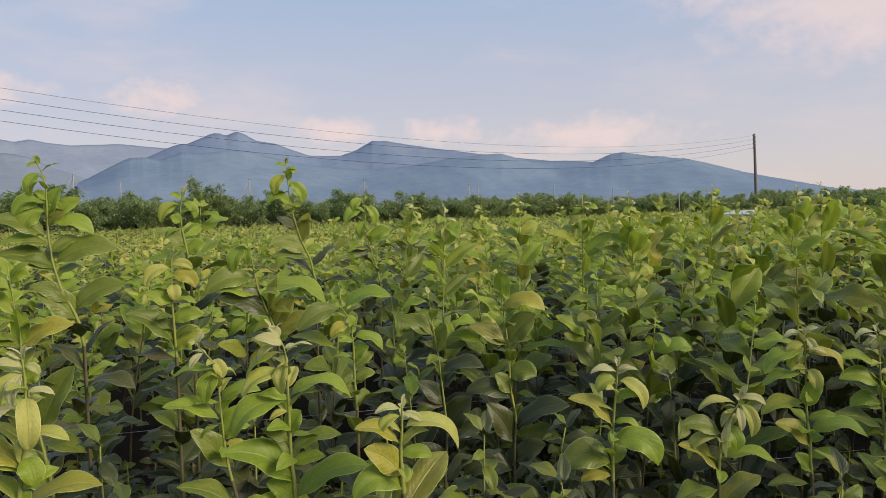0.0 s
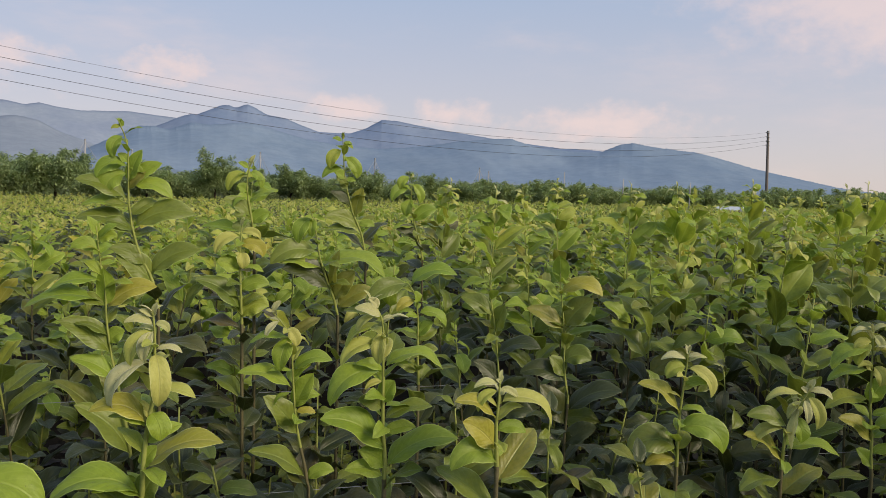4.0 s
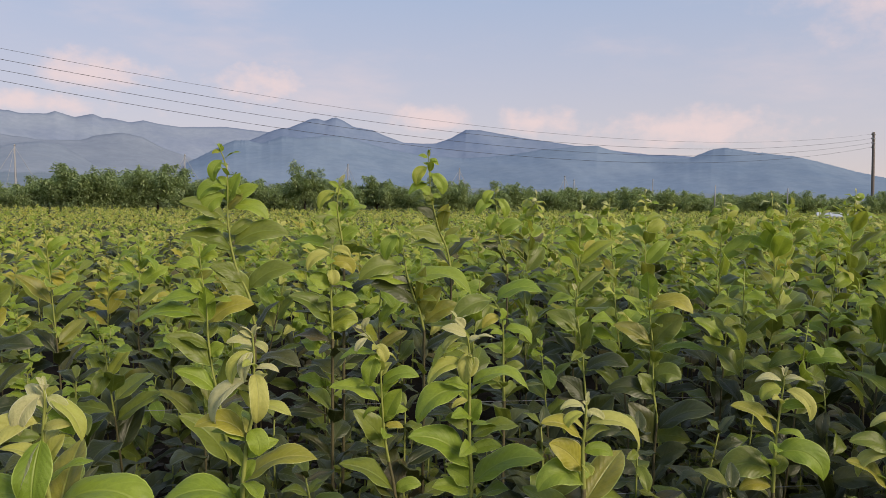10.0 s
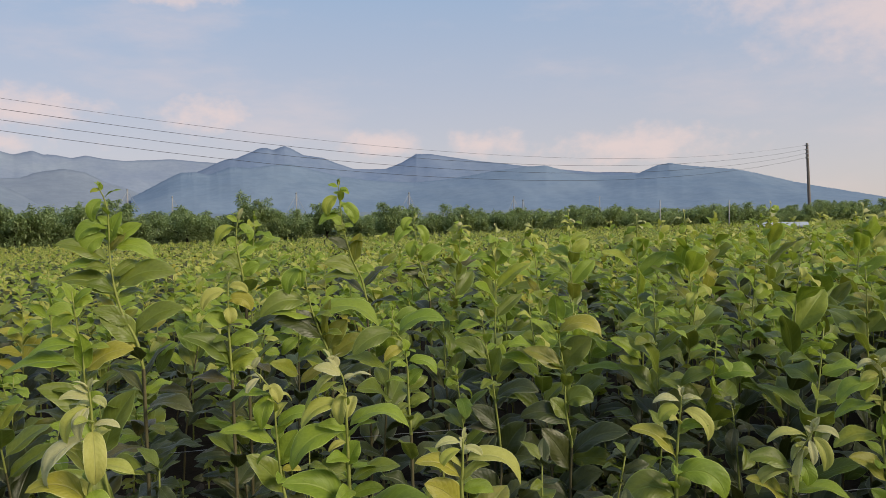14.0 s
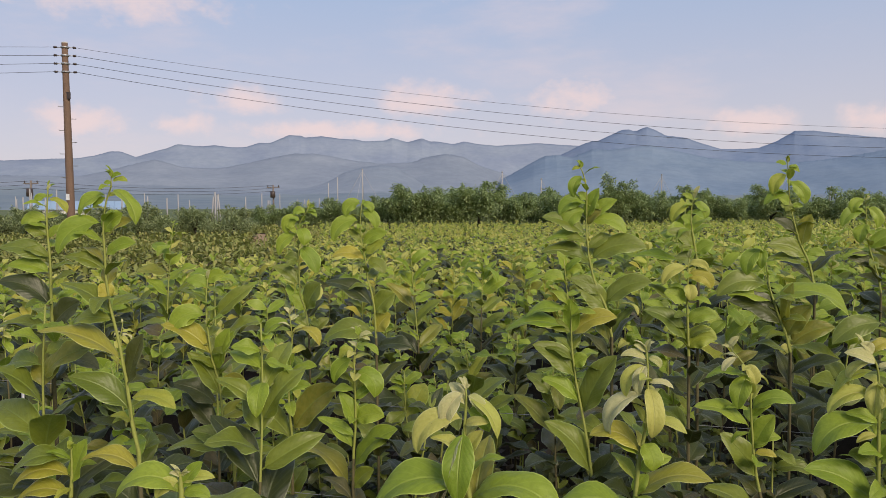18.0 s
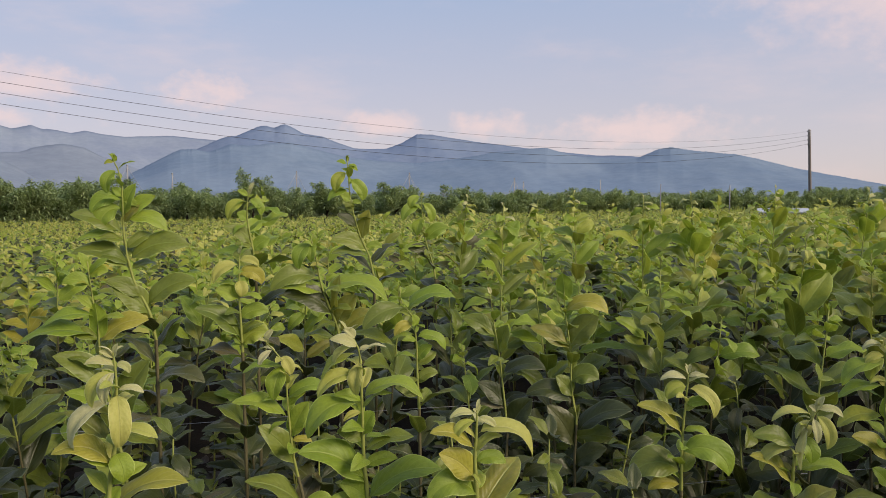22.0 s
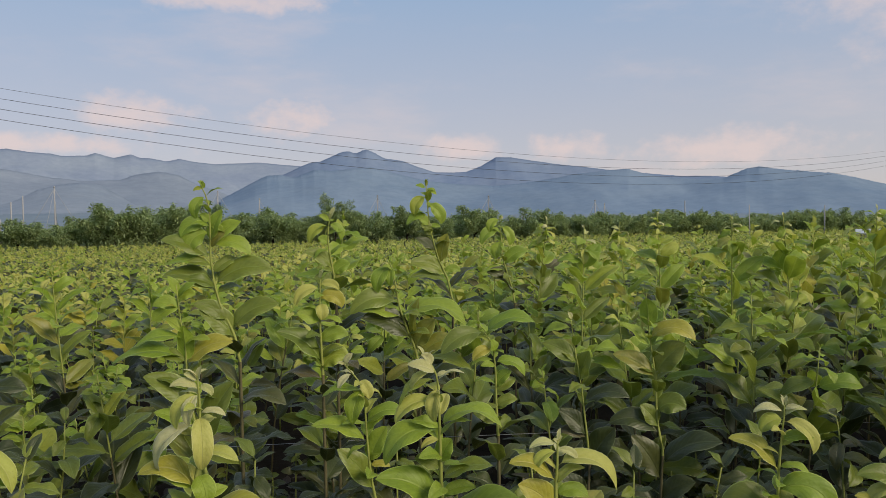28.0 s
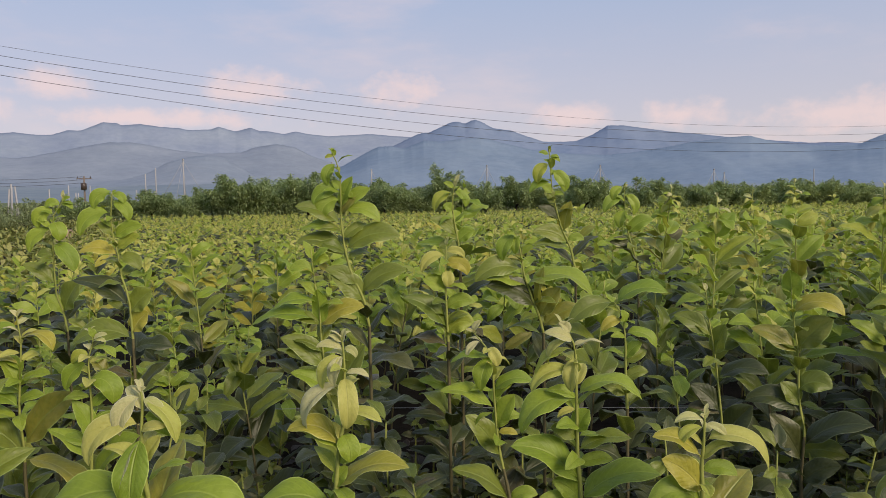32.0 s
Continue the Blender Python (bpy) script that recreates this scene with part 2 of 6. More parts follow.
DIRT = simple("dry_earth", (0.46, 0.32, 0.20), (0.30, 0.21, 0.13), 5, 0.95, 0.1, 0.6)
POLE_WOOD = simple("weathered_pole", (0.20, 0.135, 0.10), (0.125, 0.085, 0.068), 3, 0.85, 0.2, 0.4)
POLE_GREY = simple("grey_pole", (0.22, 0.185, 0.165), (0.15, 0.13, 0.12), 3, 0.85, 0.2, 0.4)
WIRE = simple("dark_cable", (0.05, 0.05, 0.06), (0.03, 0.03, 0.035), 3, 0.6, 0.3, 0.0)
STRING = simple("pale_wire", (0.40, 0.41, 0.43), (0.28, 0.28, 0.30), 8, 0.45, 0.5, 0.0)
PORCELAIN = simple("brown_insulator", (0.06, 0.04, 0.035), (0.04, 0.03, 0.025), 8, 0.3, 0.5, 0.0)
CONCRETE = simple("pale_concrete", (0.62, 0.60, 0.57), (0.45, 0.44, 0.42), 4, 0.85, 0.2, 0.3)
POST_GREY = simple("grey_post", (0.38, 0.38, 0.39), (0.28, 0.28, 0.295), 4, 0.85, 0.2, 0.2)
SHED_SHEET = simple("dull_white_sheet", (0.52, 0.55, 0.60), (0.42, 0.45, 0.50), 1.5, 0.6, 0.3, 0.1)
STEEL = simple("galvanised_steel", (0.45, 0.46, 0.48), (0.32, 0.33, 0.35), 6, 0.5, 0.5, 0.1, 0.6)
WHITE_SHEET = simple("white_sheet", (0.78, 0.80, 0.83), (0.66, 0.68, 0.71), 1.5, 0.5, 0.4, 0.1)
BLUE_SHEET = simple("blue_sheet", (0.30, 0.42, 0.58), (0.24, 0.34, 0.48), 1.5, 0.5, 0.4, 0.1)
RENDERED = simple("white_render", (0.74, 0.73, 0.71), (0.60, 0.59, 0.58), 0.3, 0.85, 0.2, 0.1)
GLASS_DARK = simple("window_glass", (0.10, 0.12, 0.15), (0.07, 0.08, 0.10), 0.5, 0.15, 0.6, 0.0)


# ================= building helpers =================
def mesh_of(name, verts, faces, mats, uvs=None, index=None, smooth=True):
    me = bpy.data.meshes.new(name)
    me.from_pydata([tuple(v) for v in verts], [], faces)
    for m in mats if isinstance(mats, (list, tuple)) else [mats]:
        me.materials.append(m)
    if uvs is not None:
        lay = me.uv_layers.new(name="UVMap")
        idx = np.empty(len(me.loops), dtype=np.int32)
        me.loops.foreach_get("vertex_index", idx)
        lay.data.foreach_set("uv", np.asarray(uvs, dtype=np.float32)[idx].ravel())
    if index is not None:
        me.polygons.foreach_set("material_index", np.asarray(index, dtype=np.int32))
    if smooth:
        me.polygons.foreach_set("use_smooth", np.ones(len(me.polygons), dtype=bool))
    me.update()
    return me


def big_mesh(name, V, Q, mats, UV=None, index=None, smooth=True):
    """A mesh of quads from numpy arrays: V (n, 3), Q (m, 4)."""
    me = bpy.data.meshes.new(name)
    me.vertices.add(len(V))
    me.vertices.foreach_set("co", np.asarray(V, dtype=np.float32).ravel())
    me.loops.add(Q.size)
    me.loops.foreach_set("vertex_index", np.asarray(Q, dtype=np.int32).ravel())
    me.polygons.add(len(Q))
    me.polygons.foreach_set("loop_start", np.arange(0, Q.size, 4, dtype=np.int32))
    me.polygons.foreach_set("loop_total", np.full(len(Q), 4, dtype=np.int32))
    for m in mats if isinstance(mats, (list, tuple)) else [mats]:
        me.materials.append(m)
    if UV is not None:
        lay = me.uv_layers.new(name="UVMap")
        lay.data.foreach_set("uv", np.asarray(UV, dtype=np.float32)[Q.ravel()].ravel())
    if index is not None:
        me.polygons.foreach_set("material_index", np.asarray(index, dtype=np.int32))
    if smooth:
        me.polygons.foreach_set("use_smooth", np.ones(len(Q), dtype=bool))
    me.update(calc_edges=True)
    me.validate()
    return me


def part(name, me, parent, label="", m=None):
    ob = new(name, me)
    ob.parent = parent
    if m is not None:
        ob.matrix_basis = m
    if label:
        ob["label"] = label
    return ob


def thing(name, label, category, place=(0, 0, 0), group="", kind=""):
    e = new(name)
    e.location = place
    e.empty_display_size = 0.1
    return tagged(e, label, category, group, kind)


def tube(path, radii, sides=6, cap=True):
    """Verts and faces of a tapering tube along path."""
    pts = [Vector(p) for p in path]
    V, Fc = [], []
    for i, p in enumerate(pts):
        d = (pts[min(i + 1, len(pts) - 1)] - pts[max(i - 1, 0)]).normalized()
        a = d.orthogonal().normalized()
        if abs(d.z) < 0.99:
            a = d.cross(Vector((0, 0, 1))).normalized()
        else:
            a = d.cross(Vector((0, 1, 0))).normalized()
        b = d.cross(a)
        r = radii[i] if isinstance(radii, (list, tuple)) else radii
        for k in range(sides):
            t = 2 * math.pi * k / sides
            V.append(p + (a * math.cos(t) + b * math.sin(t)) * r)
    for i in range(len(pts) - 1):
        for k in range(sides):
            k2 = (k + 1) % sides
            Fc.append((i * sides + k, i * sides + k2, (i + 1) * sides + k2, (i + 1) * sides + k))
    if cap:
        Fc.append(tuple(range(sides - 1, -1, -1)))
        Fc.append(tuple((len(pts) - 1) * sides + k for k in range(sides)))
    return V, Fc


def tube_mesh(name, path, radii, mat, sides=6):
    return mesh_of(name, *tube(path, radii, sides), mat)


def box_mesh(name, size, mat, bevel=0.0, centre=(0, 0, 0)):
    bm = bmesh.new()
    bmesh.ops.create_cube(bm, size=1.0, matrix=Matrix.Translation(centre) @ Matrix.Diagonal((*size, 1)))
    if bevel:
        bmesh.ops.bevel(bm, geom=bm.edges[:], offset=bevel, segments=2, affect="EDGES", profile=0.6)
    me = bpy.data.meshes.new(name)
    bm.to_mesh(me)
    bm.free()
    me.materials.append(mat)
    return me


def leaf_shape(na, nc, width, fold, droop, wave=0.0, curl=0.0, roll=0.0, even=1.25):
    """A leaf one unit long along +y, arching down to a drawn-out tip: verts, quads, uvs.
    fold lifts both halves from the midrib, their margins roll down again; roll twists the blade about its midrib."""
    V, UV = [], []
    y = z = 0.0
    for i in range(na + 1):
        s = i / na
        ang = -droop * s ** even
        s2 = min(1.0, max(0.0, (s - 0.08) / 0.92))
        prof = 2.645 * s2 ** 0.62 * (1 - s2) ** 0.80
        half = 0.5 * width * max(prof, 0.03 if s < 0.5 else 0.012)
        r = roll * min(1.0, s * 4.0)
        cr, sr, ca, sa = math.cos(r), math.sin(r), math.cos(ang), math.sin(ang)
        for j in range(nc + 1):
            u = 2 * j / nc - 1
            k = abs(u)
            lift = (fold * (1.25 * k - 0.75 * k ** 3) + wave * math.sin(s * 11.0 + (2 if u > 0 else 0)) * k * k + curl * s * u) * half
            out = u * half * math.cos(fold * 0.7)
            x, n = out * cr + lift * sr, lift * cr - out * sr
            V.append((x, y - sa * n, z + ca * n))
            UV.append((j / nc, s))
        mid = -droop * ((i + 0.5) / na) ** even
        y += math.cos(mid) / na
        z += math.sin(mid) / na
    Q = [(i * (nc + 1) + j, i * (nc + 1) + j + 1, (i + 1) * (nc + 1) + j + 1, (i + 1) * (nc + 1) + j) for i in range(na) for j in range(nc)]
    return V, Q, UV


LEAF_MESH = {}
SHAPES = [(0.45, 0.38, 0.8, 0.18, 0.1), (0.49, 0.28, 1.1, 0.24, -0.15), (0.42, 0.46, 0.6, 0.16, 0.2), (0.46, 0.34, 1.5, 0.18, -0.1), (0.52, 0.24, 0.95, 0.28, 0.25)]
for key in LEAF:
    LEAF_MESH[key] = []
    for w, f, d, wv, cu in SHAPES:
        if key in ("young", "downy"):
            w, f, d = w * 0.85, f + 0.25, d + 0.5
        elif key in ("green", "dark"):
            w, f = w * 0.92, f + 0.05
        v, q, uv = leaf_shape(12, 6, w, f, d, wv, cu)
        LEAF_MESH[key].append(mesh_of(key + "_leaf", v, q, LEAF[key], uv))
BUD = {}
for key, mat in (("pale", LEAF["downy"]), ("green", LEAF["fresh"])):
    v, q, uv = leaf_shape(5, 2, 0.34, 0.75, 0.9)
    BUD[key] = mesh_of("bud_leaf", v, q, mat, uv)


def height_at(x, y):
    """Typical height of the seedlings at a place in the field."""
    d, az = math.hypot(x, y), math.degrees(math.atan2(x, y))
    near = 1.02 + 0.20 * min(max((az - 5) / 35, 0), 1) - 0.22 * min(max((-az - 4) / 10, 0), 1)
    far = 0.52 + 0.22 * min(max((az + 5) / 45, 0), 1)
    if az < -25:
        far = 0.34
    k = min(max((d - 5.0) / 20.0, 0), 1) ** 0.75
    return near * (1 - k) + far * k


LIGHT_SIDE = Vector((0.40, -0.72, 0.57)).normalized()


def leaf_pose(p, turn, pitch, size, rg, twist=0.75):
    """A leaf's place: it leaves the stem at a bearing and pitch and twists part of the way to the light."""
    m = Matrix.Rotation(turn, 3, "Z") @ Matrix.Rotation(pitch, 3, "X")
    l = m.transposed() @ LIGHT_SIDE
    roll = max(-1.7, min(1.7, math.atan2(l.x, l.z))) * rg.uniform(0.1, twist) + rg.uniform(-0.35, 0.35)
    return Matrix.Translation(p) @ (m @ Matrix.Rotation(roll, 3, "Y")).to_4x4() @ Matrix.Scale(size, 4)


def growth(h, habit, rg, dense=1.0):
    """Leaves of a seedling h high: height, distance below the tip, bearing, pitch, length, tone.
    habit: "pale" shoots with downy tips, "leafy" ones in full growth, "deep" ones greener, "mature" ones without new
    growth, nearly all in the dark shade tone."""
    out = []
    n = int((9 + h * 15) * dense)
    turn = rg.uniform(0, 6.28)
    for i in range(n):
        below = 0.042 + (h - 0.22) * (i / n) ** 1.45
        z = h - below
        turn += 2.4 + rg.uniform(-0.4, 0.4)
        size = 0.056 + 0.126 * min(1.0, (below - 0.03) / (0.26 if habit == "pale" else 0.22)) ** 0.85
        size *= rg.uniform(0.8, 1.2)
        if below < 0.15:
            pitch = rg.uniform(-0.35, 0.95)
        else:
            pitch = rg.uniform(0.38, 1.15)
        q = below + rg.uniform(-0.06, 0.09)
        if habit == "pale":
            leaf_tone = "young" if q < 0.12 else "fresh" if q < 0.30 else "green" if q < 0.42 else "dark"
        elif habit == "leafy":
            leaf_tone = "fresh" if q < 0.17 + 0.13 * h else "green" if q < 0.30 + 0.22 * h else "dark"
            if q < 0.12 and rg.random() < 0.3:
                leaf_tone = "young"
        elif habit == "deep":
            leaf_tone = "fresh" if q < 0.13 else "green" if q < 0.42 else "dark"
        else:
            leaf_tone = "green" if q < 0.13 and rg.random() < 0.5 else "dark"
        # shade under the canopy: most leaves below 0.6 m take the dark tone
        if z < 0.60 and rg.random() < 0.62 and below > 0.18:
            leaf_tone = "dark"
        elif leaf_tone == "dark" and rg.random() < 0.12:
            leaf_tone = "green"
        out.append((z, below, turn, pitch, size, leaf_tone))
    return out


def stem_path(h, lean_x, lean_y, bend):
    pts = []
    for i in range(13):
        s = i / 12
        pts.append((lean_x * s ** 1.3 + bend * math.sin(s * 5.2) * 0.022 * s, lean_y * s ** 1.3 + bend * math.cos(s * 4.1) * 0.015 * s, h * s))
    return pts


def on_path(pts, z):
    for a, b in zip(pts, pts[1:]):
        if z <= b[2]:
            k = (z - a[2]) / max(b[2] - a[2], 1e-6)
            return Vector(a).lerp(Vector(b), k)
    return Vector(pts[-1])


def tip_leaves(pl, pts, top, pale, rg):
    """The unfolding small leaves round a shoot's tip: downy and drooping on pale shoots."""
    turn = rg.uniform(0, 6.28)
    for k in range(9 if pale else 4):
        turn += 2.4 + rg.uniform(-0.5, 0.5)
        below = (0.013 if pale else 0.014) * k
        if k < 2:
            part("bud_leaf", BUD["pale" if pale else "green"], pl, "downy pale bud leaf" if pale else "", leaf_pose(on_path(pts, top - 0.004), turn, rg.uniform(0.8, 1.45), rg.uniform(0.018, 0.034), rg))
            continue
        kind = ("downy" if k < 5 else "young") if pale else "fresh"
        size = rg.uniform(0.030, 0.046) + (0.0055 if pale else 0.004) * k
        pitch = rg.uniform(-0.5, 0.75) if pale else rg.uniform(-0.2, 1.1)
        part("bud_leaf", LEAF_MESH[kind][int(rg.choice([0, 1, 4]))], pl, "downy pale bud leaf" if pale else "", leaf_pose(on_path(pts, top - below), turn, pitch, size, rg))


def seedling(x, y, h, habit, rg, label, lean=None, dense=1.0, big=1.0):
    """One nursery seedling, its tip near (x, y, h): stem, every leaf and the bud."""
    lx, ly = lean or (rg.uniform(-0.13, 0.13), rg.uniform(-0.10, 0.10))
    pl = thing("seedling", label, "plant", (x - lx, y - ly, 0), "nursery seedlings")
    pts = stem_path(h, lx, ly, rg.uniform(-1, 1))
    v, f = tube(pts, [0.0058 - 0.0038 * i / 12 for i in range(13)], 6)
    part("stem", mesh_of("stem", v, f, [STEM_OLD, STEM], None, [0 if min(v[k][2] for k in fc) < min(h - 0.3, 0.66) else 1 for fc in f]), pl)
    for z, below, turn, pitch, size, leaf_tone in growth(h, habit, rg, dense):
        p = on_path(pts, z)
        me = LEAF_MESH[leaf_tone][int(rg.choice([1, 3, 4] if below < 0.15 else [0, 2, 2, 4, 1]))]
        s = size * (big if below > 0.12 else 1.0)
        m = leaf_pose(p, turn, pitch, s, rg, 0.4 if leaf_tone == "dark" else 0.9)
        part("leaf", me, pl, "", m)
    if habit == "mature":
        for k in range(4):
            part("leaf", LEAF_MESH["green" if k == 0 else "dark"][k], pl, "", leaf_pose(on_path(pts, h - 0.006 * k), 2.4 * k + rg.uniform(0, 1), rg.uniform(0.5, 1.2), rg.uniform(0.05, 0.085), rg))
    else:
        tip_leaves(pl, pts, h, habit == "pale" or h > 1.25 and x > 0.8, rg)
    return pl


BLADES = {}


def blade(kind, width, droop, roll):
    """A leaf's mesh of its own width, arch and twist."""
    key = (kind, width, droop, roll)
    if key not in BLADES:
        fold, wave = (0.55, 0.10) if kind in ("downy", "young") else (0.34, 0.16)
        v, q, uv = leaf_shape(14, 6, width, fold, droop, wave, 0.0, roll, 1.0)
        BLADES[key] = mesh_of(kind + "_leaf", v, q, LEAF[kind], uv)
    return BLADES[key]


def grown(place, label, stem, upper, lower):
    """A seedling of known habit: stem points above its foot, then its leaves from the tip down as
    (height, bearing, pitch, length, width, arch, twist, kind); dark leaves fill the stem below."""
    rg = np.random.default_rng(int(abs(place[0]) * 1000 + place[1] * 77))
    pl = thing("seedling", label, "plant", (*place, 0), "nursery seedlings")
    full = [(0, 0, 0)] + stem
    zs = [p[2] for p in full]
    top, low = zs[-1], zs[1]
    pts = [(0, 0, 0), (0.004, 0.003, low * 0.5)]
    for i in range(22):
        z = low + (top - low) * i / 21
        near = np.linspace(-0.012, 0.012, 5) * (0 < i < 21)
        pts.append(tuple(float(np.mean(np.interp(z + near, zs, [p[k] for p in full]))) for k in (0, 1)) + (z,))
    thick = [0.0054, 0.0050] + [0.0046 - 0.0031 * i / 21 for i in range(22)]
    v, f = tube(pts, thick, 8)
    part("stem", mesh_of("stem", v, f, [STEM_OLD, STEM], None, [0 if min(v[k][2] for k in fc) < min(top - 0.28, 0.60) else 1 for fc in f]), pl)
    names = {"w": "downy", "y": "young", "f": "fresh", "g": "green", "d": "dark", "b": "bronze"}
    words = {"w": "downy pale bud leaf", "b": "yellowing leaf"}
    for z, bearing_, pitch, length, width, arch, twist, kind in upper + lower:
        m = Matrix.Translation(on_path(pts, z)) @ Matrix.Rotation(radians(bearing_), 4, "Z") @ Matrix.Rotation(radians(pitch), 4, "X") @ Matrix.Scale(length, 4)
        part("leaf", blade(names[kind], width, arch, twist), pl, words.get(kind, ""), m)
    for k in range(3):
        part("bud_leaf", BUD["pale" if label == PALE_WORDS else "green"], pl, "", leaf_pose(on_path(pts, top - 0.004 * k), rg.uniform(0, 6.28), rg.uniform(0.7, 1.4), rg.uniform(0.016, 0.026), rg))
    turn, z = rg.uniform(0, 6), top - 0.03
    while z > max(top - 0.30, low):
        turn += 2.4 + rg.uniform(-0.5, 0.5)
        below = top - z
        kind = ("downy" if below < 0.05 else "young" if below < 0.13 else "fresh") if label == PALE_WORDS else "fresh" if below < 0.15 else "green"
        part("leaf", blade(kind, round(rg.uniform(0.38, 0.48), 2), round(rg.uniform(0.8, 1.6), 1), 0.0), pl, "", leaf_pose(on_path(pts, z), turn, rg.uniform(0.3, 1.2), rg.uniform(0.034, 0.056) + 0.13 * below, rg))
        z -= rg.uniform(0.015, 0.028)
    # lower stem filled mostly with the dark tone, standing in for shade
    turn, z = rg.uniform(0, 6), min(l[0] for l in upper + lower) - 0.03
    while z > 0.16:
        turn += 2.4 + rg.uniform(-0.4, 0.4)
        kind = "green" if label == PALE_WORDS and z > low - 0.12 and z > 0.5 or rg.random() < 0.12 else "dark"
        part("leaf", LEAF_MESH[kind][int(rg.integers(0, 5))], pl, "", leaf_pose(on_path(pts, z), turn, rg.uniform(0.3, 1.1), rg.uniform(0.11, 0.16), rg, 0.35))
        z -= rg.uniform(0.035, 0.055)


PALE_WORDS = "young nursery seedling with downy pale yellow-green tip"
TALL_WORDS = "tall leafy green nursery seedling above its neighbours"
DARK_WORDS = "low nursery seedling with dark glossy leaves toned down for shade"
PLAIN_WORDS = "leafy green nursery seedling with darker lower leaves"


# ================= ground =================
def build_ground():
    rings = [0.0, 0.5, 1, 1.5, 2, 3, 4, 6, 8, 11, 15, 20, 27, 36, 50, 70, 100, 160, 260, 420, 700, 1200, 2200, 3400, 4700]
    n = 72
    V = [(0, 0, 0)]
    for r in rings[1:]:
        for k in range(n):
            a = 2 * math.pi * k / n
            z = 0.03 * noise.noise(Vector((r * math.cos(a) * 1.3, r * math.sin(a) * 1.3, 0))) if r < 60 else 0.0
            V.append((r * math.cos(a), r * math.sin(a), z - 0.02))
    Fc = [(0, 1 + k, 1 + (k + 1) % n) for k in range(n)]
    for i in range(len(rings) - 2):
        o = 1 + i * n
        Fc += [(o + k, o + n + k, o + n + (k + 1) % n, o + (k + 1) % n) for k in range(n)]
    m, nt, b = material("field_earth", 1.0, 0.05)
    tc = nt.nodes.new("ShaderNodeTexCoord")
    f1 = noise_tex(nt, 2.2, 8, 0.7, tc.outputs["Object"])
    f2 = noise_tex(nt, 40, 4, 0.6, tc.outputs["Object"])
    f3 = noise_tex(nt, 0.02, 5, 0.6, tc.outputs["Object"])
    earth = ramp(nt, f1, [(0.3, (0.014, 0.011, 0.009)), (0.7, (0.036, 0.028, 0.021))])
    green = ramp(nt, f3, [(0.35, (0.09, 0.12, 0.06)), (0.6, (0.15, 0.17, 0.10))])
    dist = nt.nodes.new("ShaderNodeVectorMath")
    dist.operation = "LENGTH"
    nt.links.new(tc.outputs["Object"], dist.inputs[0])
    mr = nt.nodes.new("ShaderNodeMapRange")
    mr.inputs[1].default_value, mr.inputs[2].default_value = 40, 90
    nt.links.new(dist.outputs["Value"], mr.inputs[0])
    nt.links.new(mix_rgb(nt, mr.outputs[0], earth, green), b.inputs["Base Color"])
    bump(nt, b, f2, 0.6, 0.02)
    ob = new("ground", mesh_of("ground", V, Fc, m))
    tagged(ob, "dark bare field earth turning to distant green farmland", "ground", "", "structure")


build_ground()


# ================= mountains =================
def profile(knots, az, blur=0.11):
    """The skyline's elevation at a bearing, rounded over blur degrees."""
    xs = [k[0] for k in knots]
    ys = [k[1] for k in knots]
    near = np.linspace(-1.6, 1.6, 9)
    return float(np.average(np.interp(az + near * blur, xs, ys), weights=np.exp(-near * near)))


